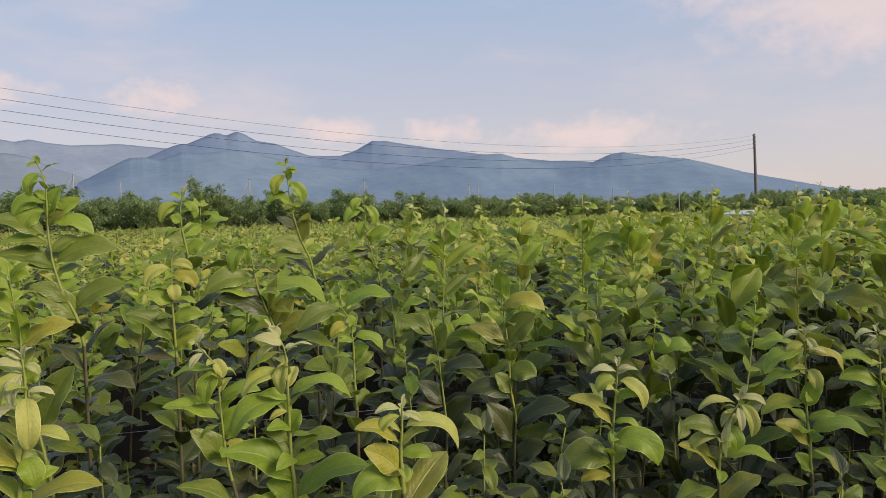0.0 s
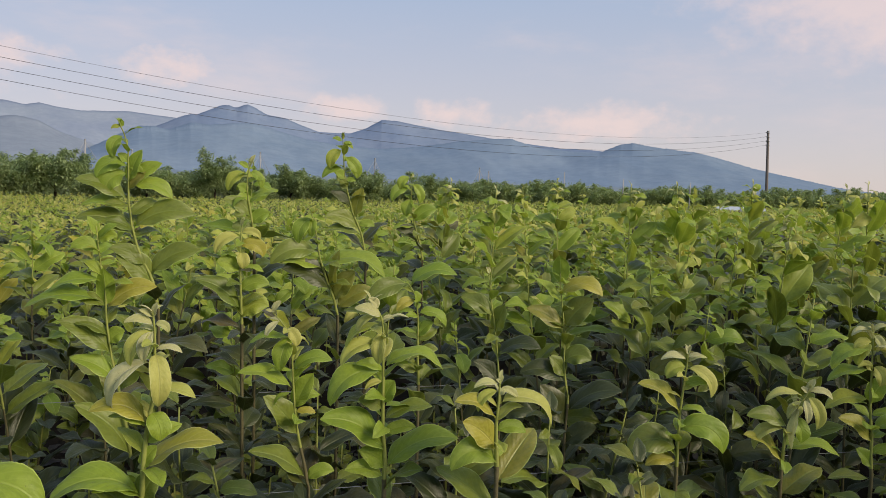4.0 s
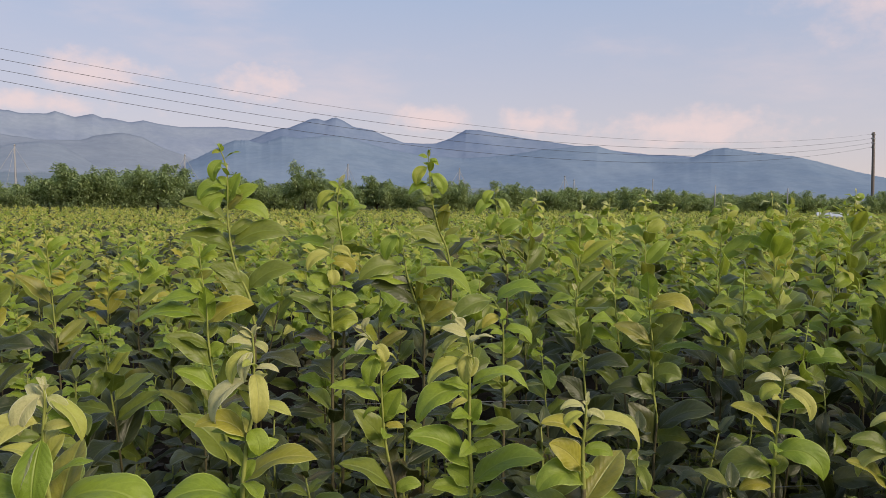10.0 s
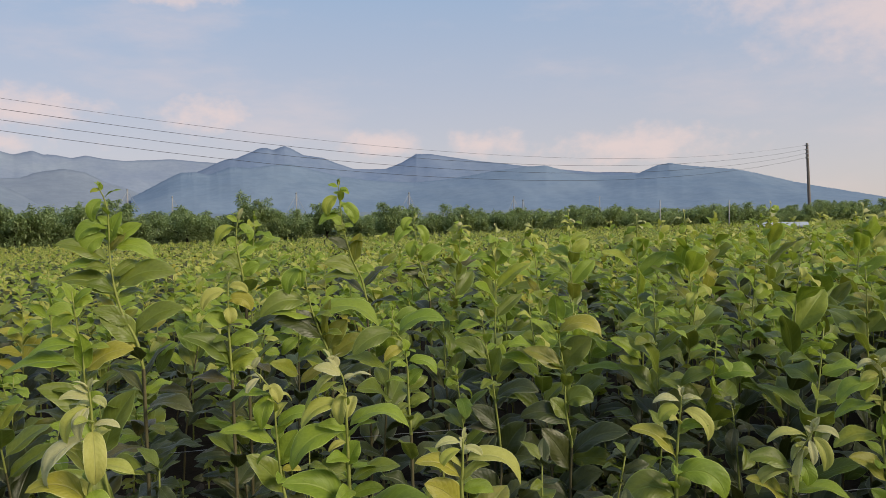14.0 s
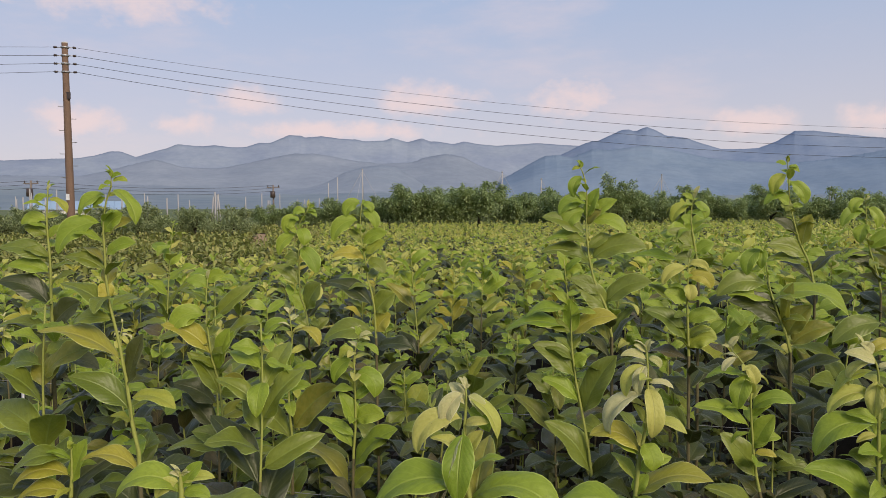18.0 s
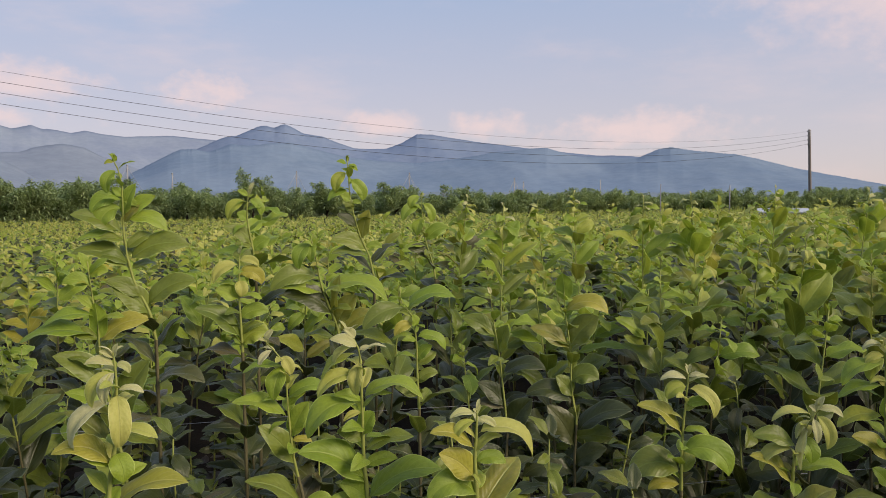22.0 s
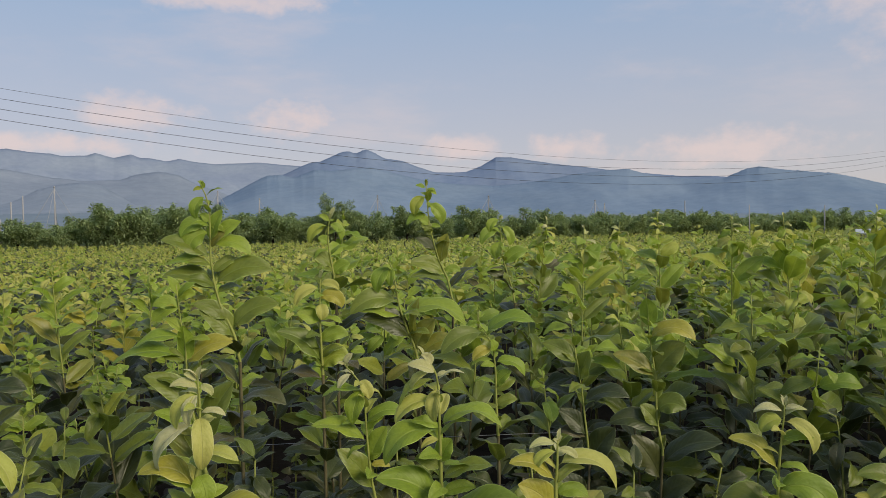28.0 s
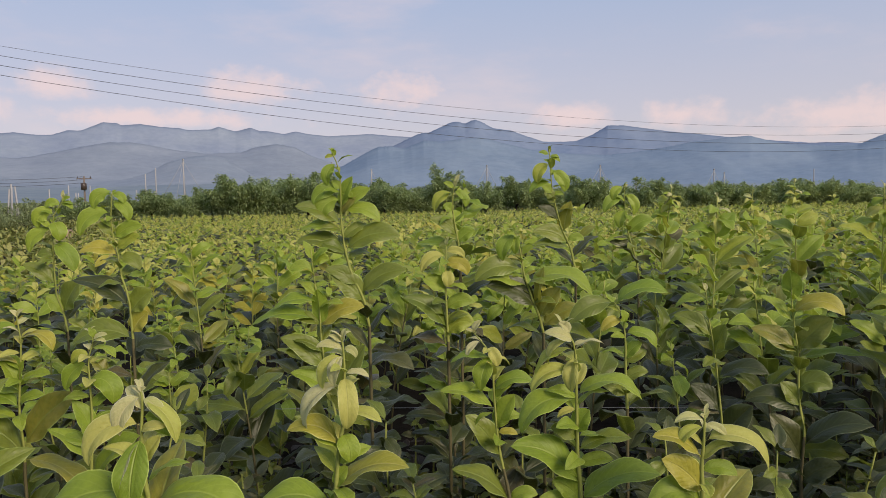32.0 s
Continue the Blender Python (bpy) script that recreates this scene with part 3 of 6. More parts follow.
def ridge(name, label, knots, radius, depth, c1, c2, rough_deg, seed, step=0.06, fringe=0.0):
    """A mountain range: its skyline by bearing and elevation, slopes with spurs in front."""
    az0, az1 = knots[0][0], knots[-1][0]
    cols = int((az1 - az0) / step)
    rows = 24
    V = []
    for i in range(cols + 1):
        az = az0 + (az1 - az0) * i / cols
        a = radians(az)
        e = profile(knots, az)
        mid_top = max(math.tan(radians(max(e, 0.02))) * radius, 1.0)
        e += rough_deg * (noise.noise(Vector((az * 0.9, seed, 0))) * 0.9 + noise.noise(Vector((az * 3.1, seed, 3))) * 0.6 + noise.noise(Vector((az * 9.0, seed, 5))) * 0.3 + abs(noise.noise(Vector((az * 14.0, seed, 8)))) * 0.9)
        e += fringe * (abs(noise.noise(Vector((az * 7.0, seed, 21)))) + 0.7 * abs(noise.noise(Vector((az * 15.0, seed, 23)))))
        smooth_top = max(math.tan(radians(max(profile(knots, az, 2.2), 0.02))) * radius, 1.0)
        top = max(math.tan(radians(max(e, 0.02))) * radius, 1.0)
        for j in range(rows + 1):
            s = j / rows
            r = radius - depth * (1 - s)
            spur = 0.42 * noise.fractal(Vector((az * 0.26 + s * 1.1, s * 2.4 + seed, seed)), 1.3, 2.0, 3)
            shape = s ** 1.15
            z = (smooth_top + (mid_top - smooth_top) * s ** 10 + (top - mid_top) * s ** 34) * shape * (1 + 0.5 * spur * (1 - s) ** 0.6 * min(1, s * 4))
            V.append((math.sin(a) * r, math.cos(a) * r, max(z, 0) - (4 if j == 0 else 0)))
        V.append((math.sin(a) * (radius + depth * 0.5), math.cos(a) * (radius + depth * 0.5), -4))
    n = rows + 2
    Q = [(i * n + j, i * n + j + 1, (i + 1) * n + j + 1, (i + 1) * n + j) for i in range(cols) for j in range(n - 1)]
    m, nt, b = material(name + "_hazed_slope", 1.0, 0.0)
    tc = nt.nodes.new("ShaderNodeTexCoord")
    f1 = noise_tex(nt, 0.004, 8, 0.62, tc.outputs["Object"])
    f2 = noise_tex(nt, 0.03, 5, 0.65, tc.outputs["Object"])
    f3 = noise_tex(nt, 0.0016, 4, 0.6, tc.outputs["Object"])
    # the blue distance haze is mixed into the base colours c1 and c2
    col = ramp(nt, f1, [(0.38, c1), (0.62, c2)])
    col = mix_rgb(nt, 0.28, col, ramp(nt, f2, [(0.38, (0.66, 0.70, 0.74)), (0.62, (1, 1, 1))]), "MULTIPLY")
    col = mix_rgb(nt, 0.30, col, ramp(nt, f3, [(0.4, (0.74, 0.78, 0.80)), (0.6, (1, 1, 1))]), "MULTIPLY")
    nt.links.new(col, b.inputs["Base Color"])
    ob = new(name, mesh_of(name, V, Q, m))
    tagged(ob, label, "mountain", "", "structure")


FAR = [(-100, 1.0), (-75, 2.2), (-60, 3.3), (-50, 3.0), (-44.7, 3.31), (-43.1, 3.41), (-41.4, 3.5), (-40.3, 3.73), (-39.4, 4.03), (-38.7, 4.05), (-38.2, 3.87), (-37.7, 3.65), (-36.9, 3.95), (-35.6, 4.35), (-34.9, 4.65), (-34.1, 4.6), (-33.1, 4.54), (-32.3, 4.64), (-31.1, 4.51), (-30.1, 4.54), (-29.1, 4.89), (-28.3, 4.87), (-26.9, 5.48), (-26.0, 5.46), (-25.7, 5.3), (-24.5, 5.45), (-23.1, 5.26), (-21.8, 5.19), (-21.2, 5.07), (-19.7, 5.13), (-19.1, 5.35), (-17.9, 5.02), (-16.8, 5.32), (-16.2, 5.07), (-15.5, 5.07), (-14.4, 4.86), (-13.5, 5.07), (-12.5, 4.86), (-11.0, 4.72), (-7.9, 4.87), (-6.2, 4.73), (-4.9, 4.63), (2, 4.0), (12, 2)]
PEAKS = [(-9, 2.6), (-4.6, 4.68), (-3.8, 4.94), (-3.3, 4.96), (-1.7, 5.69), (-1.2, 5.75), (-0.6, 5.61), (-0.2, 5.78), (0.2, 5.88), (0.7, 5.69), (1.6, 5.22), (3.0, 5.01), (4.2, 4.53), (5.4, 4.13), (7.1, 4.07), (7.9, 4.12), (9.0, 4.52), (10.2, 5.21), (11.3, 5.18), (14.8, 4.6), (17.1, 4.3), (20, 3.9), (24, 3.45), (26, 3.4), (30, 3.0), (36, 2)]
MAIN = [(-10.7, 2.12), (-9.7, 2.63), (-8.3, 3.43), (-7.3, 3.89), (-6.4, 3.96), (-5.3, 3.75), (-4.6, 4.01), (-3.8, 4.35), (-2.5, 4.26), (-1.0, 4.42), (0.6, 4.54), (4.5, 3.5), (7, 3.2), (10, 3.0), (13, 3.25), (16, 3.75), (18.5, 4.02), (20.2, 4.08), (22.4, 3.4), (25, 3.2), (26.9, 3.2), (28.4, 3.82), (29.3, 3.96), (30.9, 3.65), (33.8, 3.3), (35.5, 2.9), (37.5, 2.3), (39.8, 1.75), (43.5, 0.95), (47, 0.5), (60, 0.3)]
MIDDLE = [(-70, 1.2), (-50, 2.2), (-41.4, 2.27), (-39.7, 2.62), (-37.8, 3.21), (-36.5, 3.52), (-36.0, 3.42), (-34.5, 3.01), (-32.2, 2.93), (-30.2, 3.29), (-28.1, 3.83), (-26.5, 4.11), (-25.2, 4.13), (-23.5, 3.89), (-21.8, 3.57), (-19.7, 3.37), (-17.5, 3.51), (-16.6, 3.86), (-14.9, 4.12), (-13.6, 3.87), (-12.3, 3.21), (-10.5, 2.56), (-8.8, 1.78), (-2, 1.0)]
HILL = [(-90, 0.6), (-60, 1.1), (-44.8, 1.4), (-38, 1.7), (-30, 1.5), (-25.5, 1.5), (-24.0, 2.01), (-22.7, 2.75), (-21.4, 3.1), (-20.1, 3.28), (-18.8, 3.12), (-17.5, 2.34), (-16.6, 1.69), (-12, 1.0), (-6, 0.5), (0, 0.3)]
BACK = [(60, 0.4), (90, 1.2), (130, 1.8), (180, 1.0), (230, 2.0), (270, 1.0)]
FOOT = [(-80, 0.9), (-55, 1.3), (-44.8, 1.5), (-37.9, 1.1), (-30, 0.95), (-20, 1.2), (-10, 0.9), (5, 0.8), (20, 0.75), (35, 0.6), (45, 0.3)]
# each range's aerial haze is painted into its two slope tones
ridge("far_mountains", "haze-tinted pale blue distant mountain range", FAR, 4500, 1100, (0.225, 0.265, 0.35), (0.265, 0.305, 0.375), 0.025, 2.3)
ridge("peak_mountains", "haze-tinted grey-blue mountains with two peaks", PEAKS, 3500, 800, (0.174, 0.227, 0.332), (0.207, 0.254, 0.348), 0.025, 12.2, 0.05, 0.04)
ridge("middle_mountains", "haze-tinted grey-blue spurs before the distant range", MIDDLE, 3200, 900, (0.215, 0.25, 0.315), (0.25, 0.285, 0.345), 0.04, 3.6)
ridge("main_mountains", "haze-tinted blue forested mountain range with a long dark ridge", MAIN, 2900, 800, (0.178, 0.238, 0.328), (0.206, 0.264, 0.346), 0.03, 7.7, 0.05, 0.055)
ridge("foothills", "haze-tinted grey-blue wooded hills below the range", HILL, 2350, 700, (0.205, 0.245, 0.31), (0.245, 0.28, 0.335), 0.06, 4.1)
ridge("low_hills", "low haze-tinted grey-green hills at the valley's edge", FOOT, 1500, 500, (0.18, 0.225, 0.28), (0.225, 0.265, 0.30), 0.08, 9.4)
ridge("hills_behind", "low haze-tinted blue hills on the other side", BACK, 4200, 700, (0.16, 0.22, 0.33), (0.2, 0.27, 0.37), 0.1, 5.5, 0.5)


# ================= orchard trees =================
def crown_leaves(centres, radii, count, rg, length, width, hang):
    """Numpy arrays of small folded leaves gathered in clumps."""
    w = np.array([r[0] * r[1] * r[2] for r in radii]) ** 0.5
    pick = rg.choice(len(centres), size=count, p=w / w.sum())
    dirs = rg.normal(size=(count, 3))
    dirs /= np.linalg.norm(dirs, axis=1)[:, None]
    rad = rg.random(count) ** 0.3
    pos = np.array(centres)[pick] + dirs * np.array(radii)[pick] * rad[:, None]
    yaw = rg.uniform(0, 6.283, count)
    tilt = rg.normal(hang, 0.55, count)
    ax = np.stack([np.cos(yaw) * np.cos(tilt), np.sin(yaw) * np.cos(tilt), np.sin(tilt)], 1)
    sd = np.stack([-np.sin(yaw), np.cos(yaw), rg.normal(0, 0.4, count)], 1)
    sd /= np.linalg.norm(sd, axis=1)[:, None]
    L = length * rg.uniform(0.7, 1.3, count)[:, None]
    W = width * rg.uniform(0.7, 1.3, count)[:, None]
    a, tip = pos, pos + ax * L + np.array([0, 0, -0.25]) * L
    mid = pos + ax * L * 0.5
    V = np.stack([a, mid + sd * W * 0.5, tip, mid - sd * W * 0.5], 1).reshape(-1, 3)
    Q = np.arange(count * 4).reshape(-1, 4)
    UV = np.tile(np.array([[0.5, 0], [1, 0.5], [0.5, 1], [0, 0.5]]), (count, 1))
    return V, Q, UV


def orchard_tree(seed, h, spread, mat, label, count=6500, leaf=(0.17, 0.06), name="orchard_tree", category="tree"):
    rg = np.random.default_rng(seed)
    tr = thing(name, label, category, (0, 0, 0), "row of " + name.replace("_", " ") + "s")
    v, f = tube([(0, 0, -0.05), (0.02, 0.01, 0.2 * h), (rg.uniform(-0.05, 0.05), rg.uniform(-0.05, 0.05), 0.36 * h)], [0.075, 0.055, 0.05], 7)
    part("trunk", mesh_of("trunk", v, f, BARK), tr)
    centres, radii = [], []
    for k in range(11):
        a = k * 2.4 + rg.uniform(-0.6, 0.6)
        reach = spread * rg.uniform(0.25, 0.95)
        topz = h * (1.02 - 0.42 * (reach / spread) ** 1.6) * rg.uniform(0.74, 1.0)
        pts = [(0, 0, h * rg.uniform(0.22, 0.32)), (math.cos(a) * reach * 0.5, math.sin(a) * reach * 0.5, h * 0.22 + topz * 0.33), (math.cos(a) * reach * 0.9, math.sin(a) * reach * 0.9, topz * 0.9)]
        if k % 2 == 0:
            part("limb", tube_mesh("limb", pts, [0.035, 0.02, 0.006], BARK, 5), tr)
        for s in (0.35, 0.6, 0.8, 1.0):
            p = Vector(pts[1]).lerp(Vector(pts[2]), (s - 0.35) / 0.65) if s > 0.35 else Vector(pts[1])
            rr = spread * rg.uniform(0.16, 0.27) * (1.15 - 0.3 * s)
            centres.append((p.x + rg.uniform(-0.12, 0.12), p.y + rg.uniform(-0.12, 0.12), p.z * (0.88 if s < 0.5 else 1)))
            radii.append((rr * 1.25, rr * 1.25, rr * rg.uniform(0.6, 0.85)))
        # a leafy whip arching out of the crown's edge
        lift, out = h * rg.uniform(0.02, 0.13), rg.uniform(0.1, 0.5)
        for q in (0.0, 0.4, 0.75, 1.0):
            centres.append((pts[2][0] + math.cos(a) * out * q, pts[2][1] + math.sin(a) * out * q, topz * 0.9 + lift * (1.7 * q - 0.7 * q * q)))
            r2 = 0.19 - 0.10 * q
            radii.append((r2, r2, 0.10))
    for k in range(9):
        a = rg.uniform(0, 6.28)
        centres.append((math.cos(a) * spread * 0.6, math.sin(a) * spread * 0.6, h * rg.uniform(0.1, 0.42)))
        radii.append((spread * 0.34, spread * 0.34, h * 0.12))
    part("crown", big_mesh("crown", *crown_leaves(centres, radii, count, rg, *leaf, 0.05)[:2], mat, crown_leaves([(0, 0, 0)], [(1, 1, 1)], count, np.random.default_rng(1), 0.1, 0.1, 0)[2]), tr)
    return tr


ROW = [(-21.5, 37.0), (-1.6, 43.0), (30.0, 50.0), (78.0, 56.0)]


def row_y(x, back=0.0):
    return float(np.interp(x, [p[0] for p in ROW], [p[1] for p in ROW])) + back


def build_orchard():
    kinds = []
    for i, (h, sp) in enumerate([(2.4, 1.7), (2.65, 1.8), (2.2, 1.75), (2.8, 1.6), (2.45, 1.95), (3.35, 1.5)]):
        kinds.append(orchard_tree(100 + i, h, sp, PEACH, "bushy dark green peach tree in an orchard row"))
    rg = np.random.default_rng(3)
    used = set()

    def plant(k, x, y, s, rot):
        m = pose(x, y, 0, 0, 0, rot) @ Matrix.Scale(s, 4)
        if k not in used:
            used.add(k)
            kinds[k].matrix_basis = m
            return
        t = copy_thing(kinds[k], pose(x, y, 0, 0, 0, rot))
        t.scale = (s, s, s)

    plant(5, -1.6, 42.6, 1.0, 40)
    for back, step in ((0.0, 1.85), (2.8, 2.1), (6.0, 2.6)):
        x = -20.6 + back * 0.3
        while x < 76:
            if abs(x + 1.6) > 1.0 or back > 0:
                s = rg.uniform(0.74, 1.08) * (0.84 if x < -14.2 else 1.2 if x < -10.6 else 1.08 if x < -4 else 1.02 if x < 8 else 0.96 if x < 46 else 1.06)
                s *= 1.15 if rg.random() < 0.16 and -14 < x < -4 else 1.0
                plant(int(rg.integers(0, 5)), x, row_y(x, back) + rg.uniform(-0.4, 0.4), s, rg.uniform(0, 360))
            x += step * rg.uniform(0.8, 1.2)
    # the tall bush where the row begins
    plant(3, -12.6, 39.0, 1.08, 10)
    # thicket across the track
    shrubs = [orchard_tree(200 + i, h, sp, SHRUB, "pale green shrubby bush in a hedge", 2600, (0.13, 0.035), "hedge_bush", "bush") for i, (h, sp) in enumerate([(1.5, 1.0), (1.8, 0.9), (1.3, 1.1)])]
    n = 0
    for back in (0.0, 1.6, 3.6):
        for k in range(22):
            u = k / 21
            x, y = -15.9 - 0.55 * back - 24 * u + rg.uniform(-0.3, 0.3), 26.0 - 7.2 * u + back + rg.uniform(-0.4, 0.4)
            s = rg.uniform(0.72, 0.98)
            if n < 3:
                shrubs[n].matrix_basis = pose(x, y, 0, 0, 0, rg.uniform(0, 360)) @ Matrix.Scale(s, 4)
            else:
                t = copy_thing(shrubs[n % 3], pose(x, y, 0, 0, 0, rg.uniform(0, 360)))
                t.scale = (s, s, s)
            n += 1


build_orchard()


# ================= power line =================
def power_pole(x, y, top, mat, lean, label, steps, stout=1.0, gap=0.40):
    p = thing("power_pole", label, "utility pole", (x, y, 0), "power line poles")
    lx, ly = lean
    pts = [(lx * s, ly * s, top * s) for s in (-0.02, 0.15, 0.35, 0.55, 0.75, 0.9, 1.0)]
    part("shaft", tube_mesh("shaft", pts, [r * stout for r in (0.17, 0.165, 0.155, 0.145, 0.135, 0.125, 0.12)], mat, 12), p)
    part("cap", tube_mesh("cap", [(lx, ly, top), (lx, ly, top + 0.03), (lx, ly, top + 0.05)], [0.125 * stout, 0.125 * stout, 0.06], CONCRETE, 12), p)
    arm_dir = Vector((67.1, 34.1, 0)).normalized()
    for k in range(4):
        z = top - 0.16 - gap * k
        q = Vector((lx, ly, 0)) * (z / top)
        c = q + Vector((0, 0, z))
        for sgn in (-1, 1) if x < 40 else (-1,):
            e = c + arm_dir * 0.34 * sgn
            part("bracket", tube_mesh("bracket", [c + arm_dir * 0.1 * sgn, e], [0.018, 0.018], STEEL, 6), p)
            part("insulator", tube_mesh("insulator", [e - arm_dir * 0.06, e - arm_dir * 0.03, e, e + arm_dir * 0.03, e + arm_dir * 0.06], [0.03, 0.05, 0.035, 0.05, 0.03], PORCELAIN, 8), p)
        part("clamp", tube_mesh("clamp", [c - Vector((0, 0, 0.03)), c + Vector((0, 0, 0.03))], [0.150, 0.150], STEEL, 12), p)
    if steps:
        for k in range(9):
            z = 1.6 + 0.45 * k
            q = Vector((lx, ly, 0)) * (z / top)
            side = 1 if k % 2 else -1
            a = Vector((0.74, 0.67, 0)) * side
            part("step_bolt", tube_mesh("step_bolt", [q + a * 0.12 + Vector((0, 0, z)), q + a * 0.3 + Vector((0, 0, z)), q + a * 0.3 + Vector((0, 0, z + 0.03))], [0.012, 0.012, 0.012], STEEL, 5), p)
        z = top - 2.0
        part("bracket_box", box_mesh("bracket_box", (0.12, 0.10, 0.28), PORCELAIN, 0.015, (lx * z / top + 0.14, ly * z / top - 0.05, z)), p)
        part("plate", box_mesh("plate", (0.16, 0.012, 0.24), WHITE_SHEET, 0.004, (lx * 0.25 + 0.02, ly * 0.25 - 0.162, 1.75)), p, "small white plate")
    return p


POLES = [(-88.6, -10.4, 7.6, (0, 0)), (-21.5, 23.7, 7.62, (-0.10, 0.05)), (46.05, 57.41, 7.54, (-0.20, 0.16))]
power_pole(*POLES[0][:3], POLE_WOOD, POLES[0][3], "weathered brown power pole", False)
power_pole(*POLES[1][:3], POLE_WOOD, POLES[1][3], "tall weathered reddish-brown power pole with step bolts", True, 0.92, 0.31)
power_pole(*POLES[2][:3], POLE_GREY, POLES[2][3], "slim dark grey power pole with side insulators", False, 0.86, 0.37)
for (x0, y0, t0, l0), (x1, y1, t1, l1) in zip(POLES, POLES[1:]):
    d = Vector((x1 - x0, y1 - y0, 0)).normalized()
    for k in range(4):
        za, zb = t0 - 0.16 - (0.40 if x0 < -50 else 0.31) * k, t1 - 0.16 - (0.31 if x0 < -50 else 0.37) * k
        a = Vector((x0 + l0[0] * za / t0, y0 + l0[1] * za / t0, za)) + d * 0.38
        b = Vector((x1 + l1[0] * zb / t1, y1 + l1[1] * zb / t1, zb)) - d * 0.38
        sag = (0.7 if x0 < -50 else 2.4) + 0.13 * k
        pts = [a.lerp(b, s / 36) - Vector((0, 0, 4 * sag * (s / 36) * (1 - s / 36))) for s in range(37)]
        w = new("power_cable", tube_mesh("power_cable", pts, 0.0085 if k else 0.006, WIRE, 5))
        tagged(w, "dark sagging overhead power cable", "cable", "overhead cables")


# ================= posts, masts and the valley =================
def net_mast(x, y, top, guys, rg):
    p = thing("net_mast", "slim grey orchard net mast with stay wires" if guys else "slim pale concrete orchard post", "post", (x, y, 0), "orchard net masts")
    part("post", tube_mesh("post", [(0, 0, -0.05), (0, 0, top * 0.5), (0, 0, top)], [0.042, 0.04, 0.036], POST_GREY, 8), p)
    if guys:
        part("cap", tube_mesh("cap", [(0, 0, top), (0, 0, top + 0.06), (0, 0, top + 0.09)], [0.052, 0.052, 0.03], POST_GREY, 8), p)
    for k in range(guys):
        a = rg.uniform(0, 0.6) + k * 1.57
        r = top * 0.42
        part("stay_wire", tube_mesh("stay_wire", [(0, 0, top - 0.05), (math.cos(a) * r, math.sin(a) * r, 0.9)], [0.012, 0.012], STRING, 4), p)


def bearing(az, d):
    return d * math.sin(radians(az)), d * math.cos(radians(az))


def build_posts():
    rg = np.random.default_rng(11)
    for az, el, guys in [(-21.6, 2.88, 4), (-23.5, 2.31, 0), (-24.2, 1.88, 0), (-10.8, 2.65, 4), (1.1, 2.3, 4), (9.7, 2.18, 4), (17.8, 1.72, 4), (18.5, 1.45, 2), (24.3, 1.64, 0), (28.7, 1.25, 0), (-7.8, 2.1, 2), (12.3, 1.33, 0), (33.5, 1.1, 0)]:
        d = 49.5 if az < 12 else 54.0
        net_mast(*bearing(az, d), 1.3 + d * math.tan(radians(el)), guys, rg)
    for k in range(26):
        az = -46 + 25 * rg.random()
        d = rg.uniform(46, 66)
        net_mast(*bearing(az, d), 1.3 + d * math.tan(radians(rg.uniform(0.55, 1.15))), 0, rg)
    for az, el in [(-43, 1.31), (-44.6, 1.37), (-38.9, 0.94), (-37.2, 0.87), (-35.9, 0.75)]:
        net_mast(*bearing(az, 44), 1.3 + 44 * math.tan(radians(el)), 0, rg)
    # bundle of spare posts leaning together
    x, y = bearing(-32.5, 40.5)
    b = thing("post_bundle", "bundle of pale concrete posts propped upright", "posts", (x, y, 0))
    for k in range(5):
        a = k * 1.26
        part("post", tube_mesh("post", [(math.cos(a) * 0.3, math.sin(a) * 0.3, -0.02), (math.cos(a) * 0.13, math.sin(a) * 0.13, 1.9 + 0.12 * (k % 3))], [0.045, 0.04], POST_GREY, 6), b)


build_posts()


def transformer_pole(az, d, top):
    x, y = bearing(az, d)
    p = thing("transformer_pole", "small distant pole carrying a dark transformer", "utility pole", (x, y, 0))
    part("shaft", tube_mesh("shaft", [(0, 0, -0.05), (0, 0, top)], [0.16, 0.12], POLE_GREY, 8), p)
    part("crossarm", box_mesh("crossarm", (2.2, 0.14, 0.14), POLE_GREY, 0.02, (0, 0, top - 0.35)), p)
    part("transformer", tube_mesh("transformer", [(0.1, -0.35, top - 2.0), (0.1, -0.35, top - 1.95), (0.1, -0.35, top - 1.05), (0.1, -0.35, top - 0.95)], [0.3, 0.4, 0.4, 0.25], PORCELAIN, 12), p)
    for k in (-1, 0, 1):
        part("insulator", tube_mesh("insulator", [(k * 0.95, 0, top - 0.28), (k * 0.95, 0, top - 0.1), (k * 0.95, 0, top)], [0.06, 0.08, 0.04], PORCELAIN, 6), p)
    return x, y, top


ends = [transformer_pole(-28.2, 120, 4.9), transformer_pole(-44.4, 105, 4.8), transformer_pole(-62, 120, 4.9)]
for (xa, ya, ta), (xb, yb, tb) in zip(ends, ends[1:]):
    for k in range(3):
        a, b = Vector((xa, ya, ta - 0.05 - 0.45 * k)), Vector((xb, yb, tb - 0.05 - 0.45 * k))
        pts = [a.lerp(b, s / 14) - Vector((0, 0, 4 * 0.7 * (s / 14) * (1 - s / 14))) for s in range(15)]
        tagged(new("valley_cable", tube_mesh("valley_cable", pts, 0.02, WIRE, 4)), "thin dark cable across the valley", "cable", "valley cables")


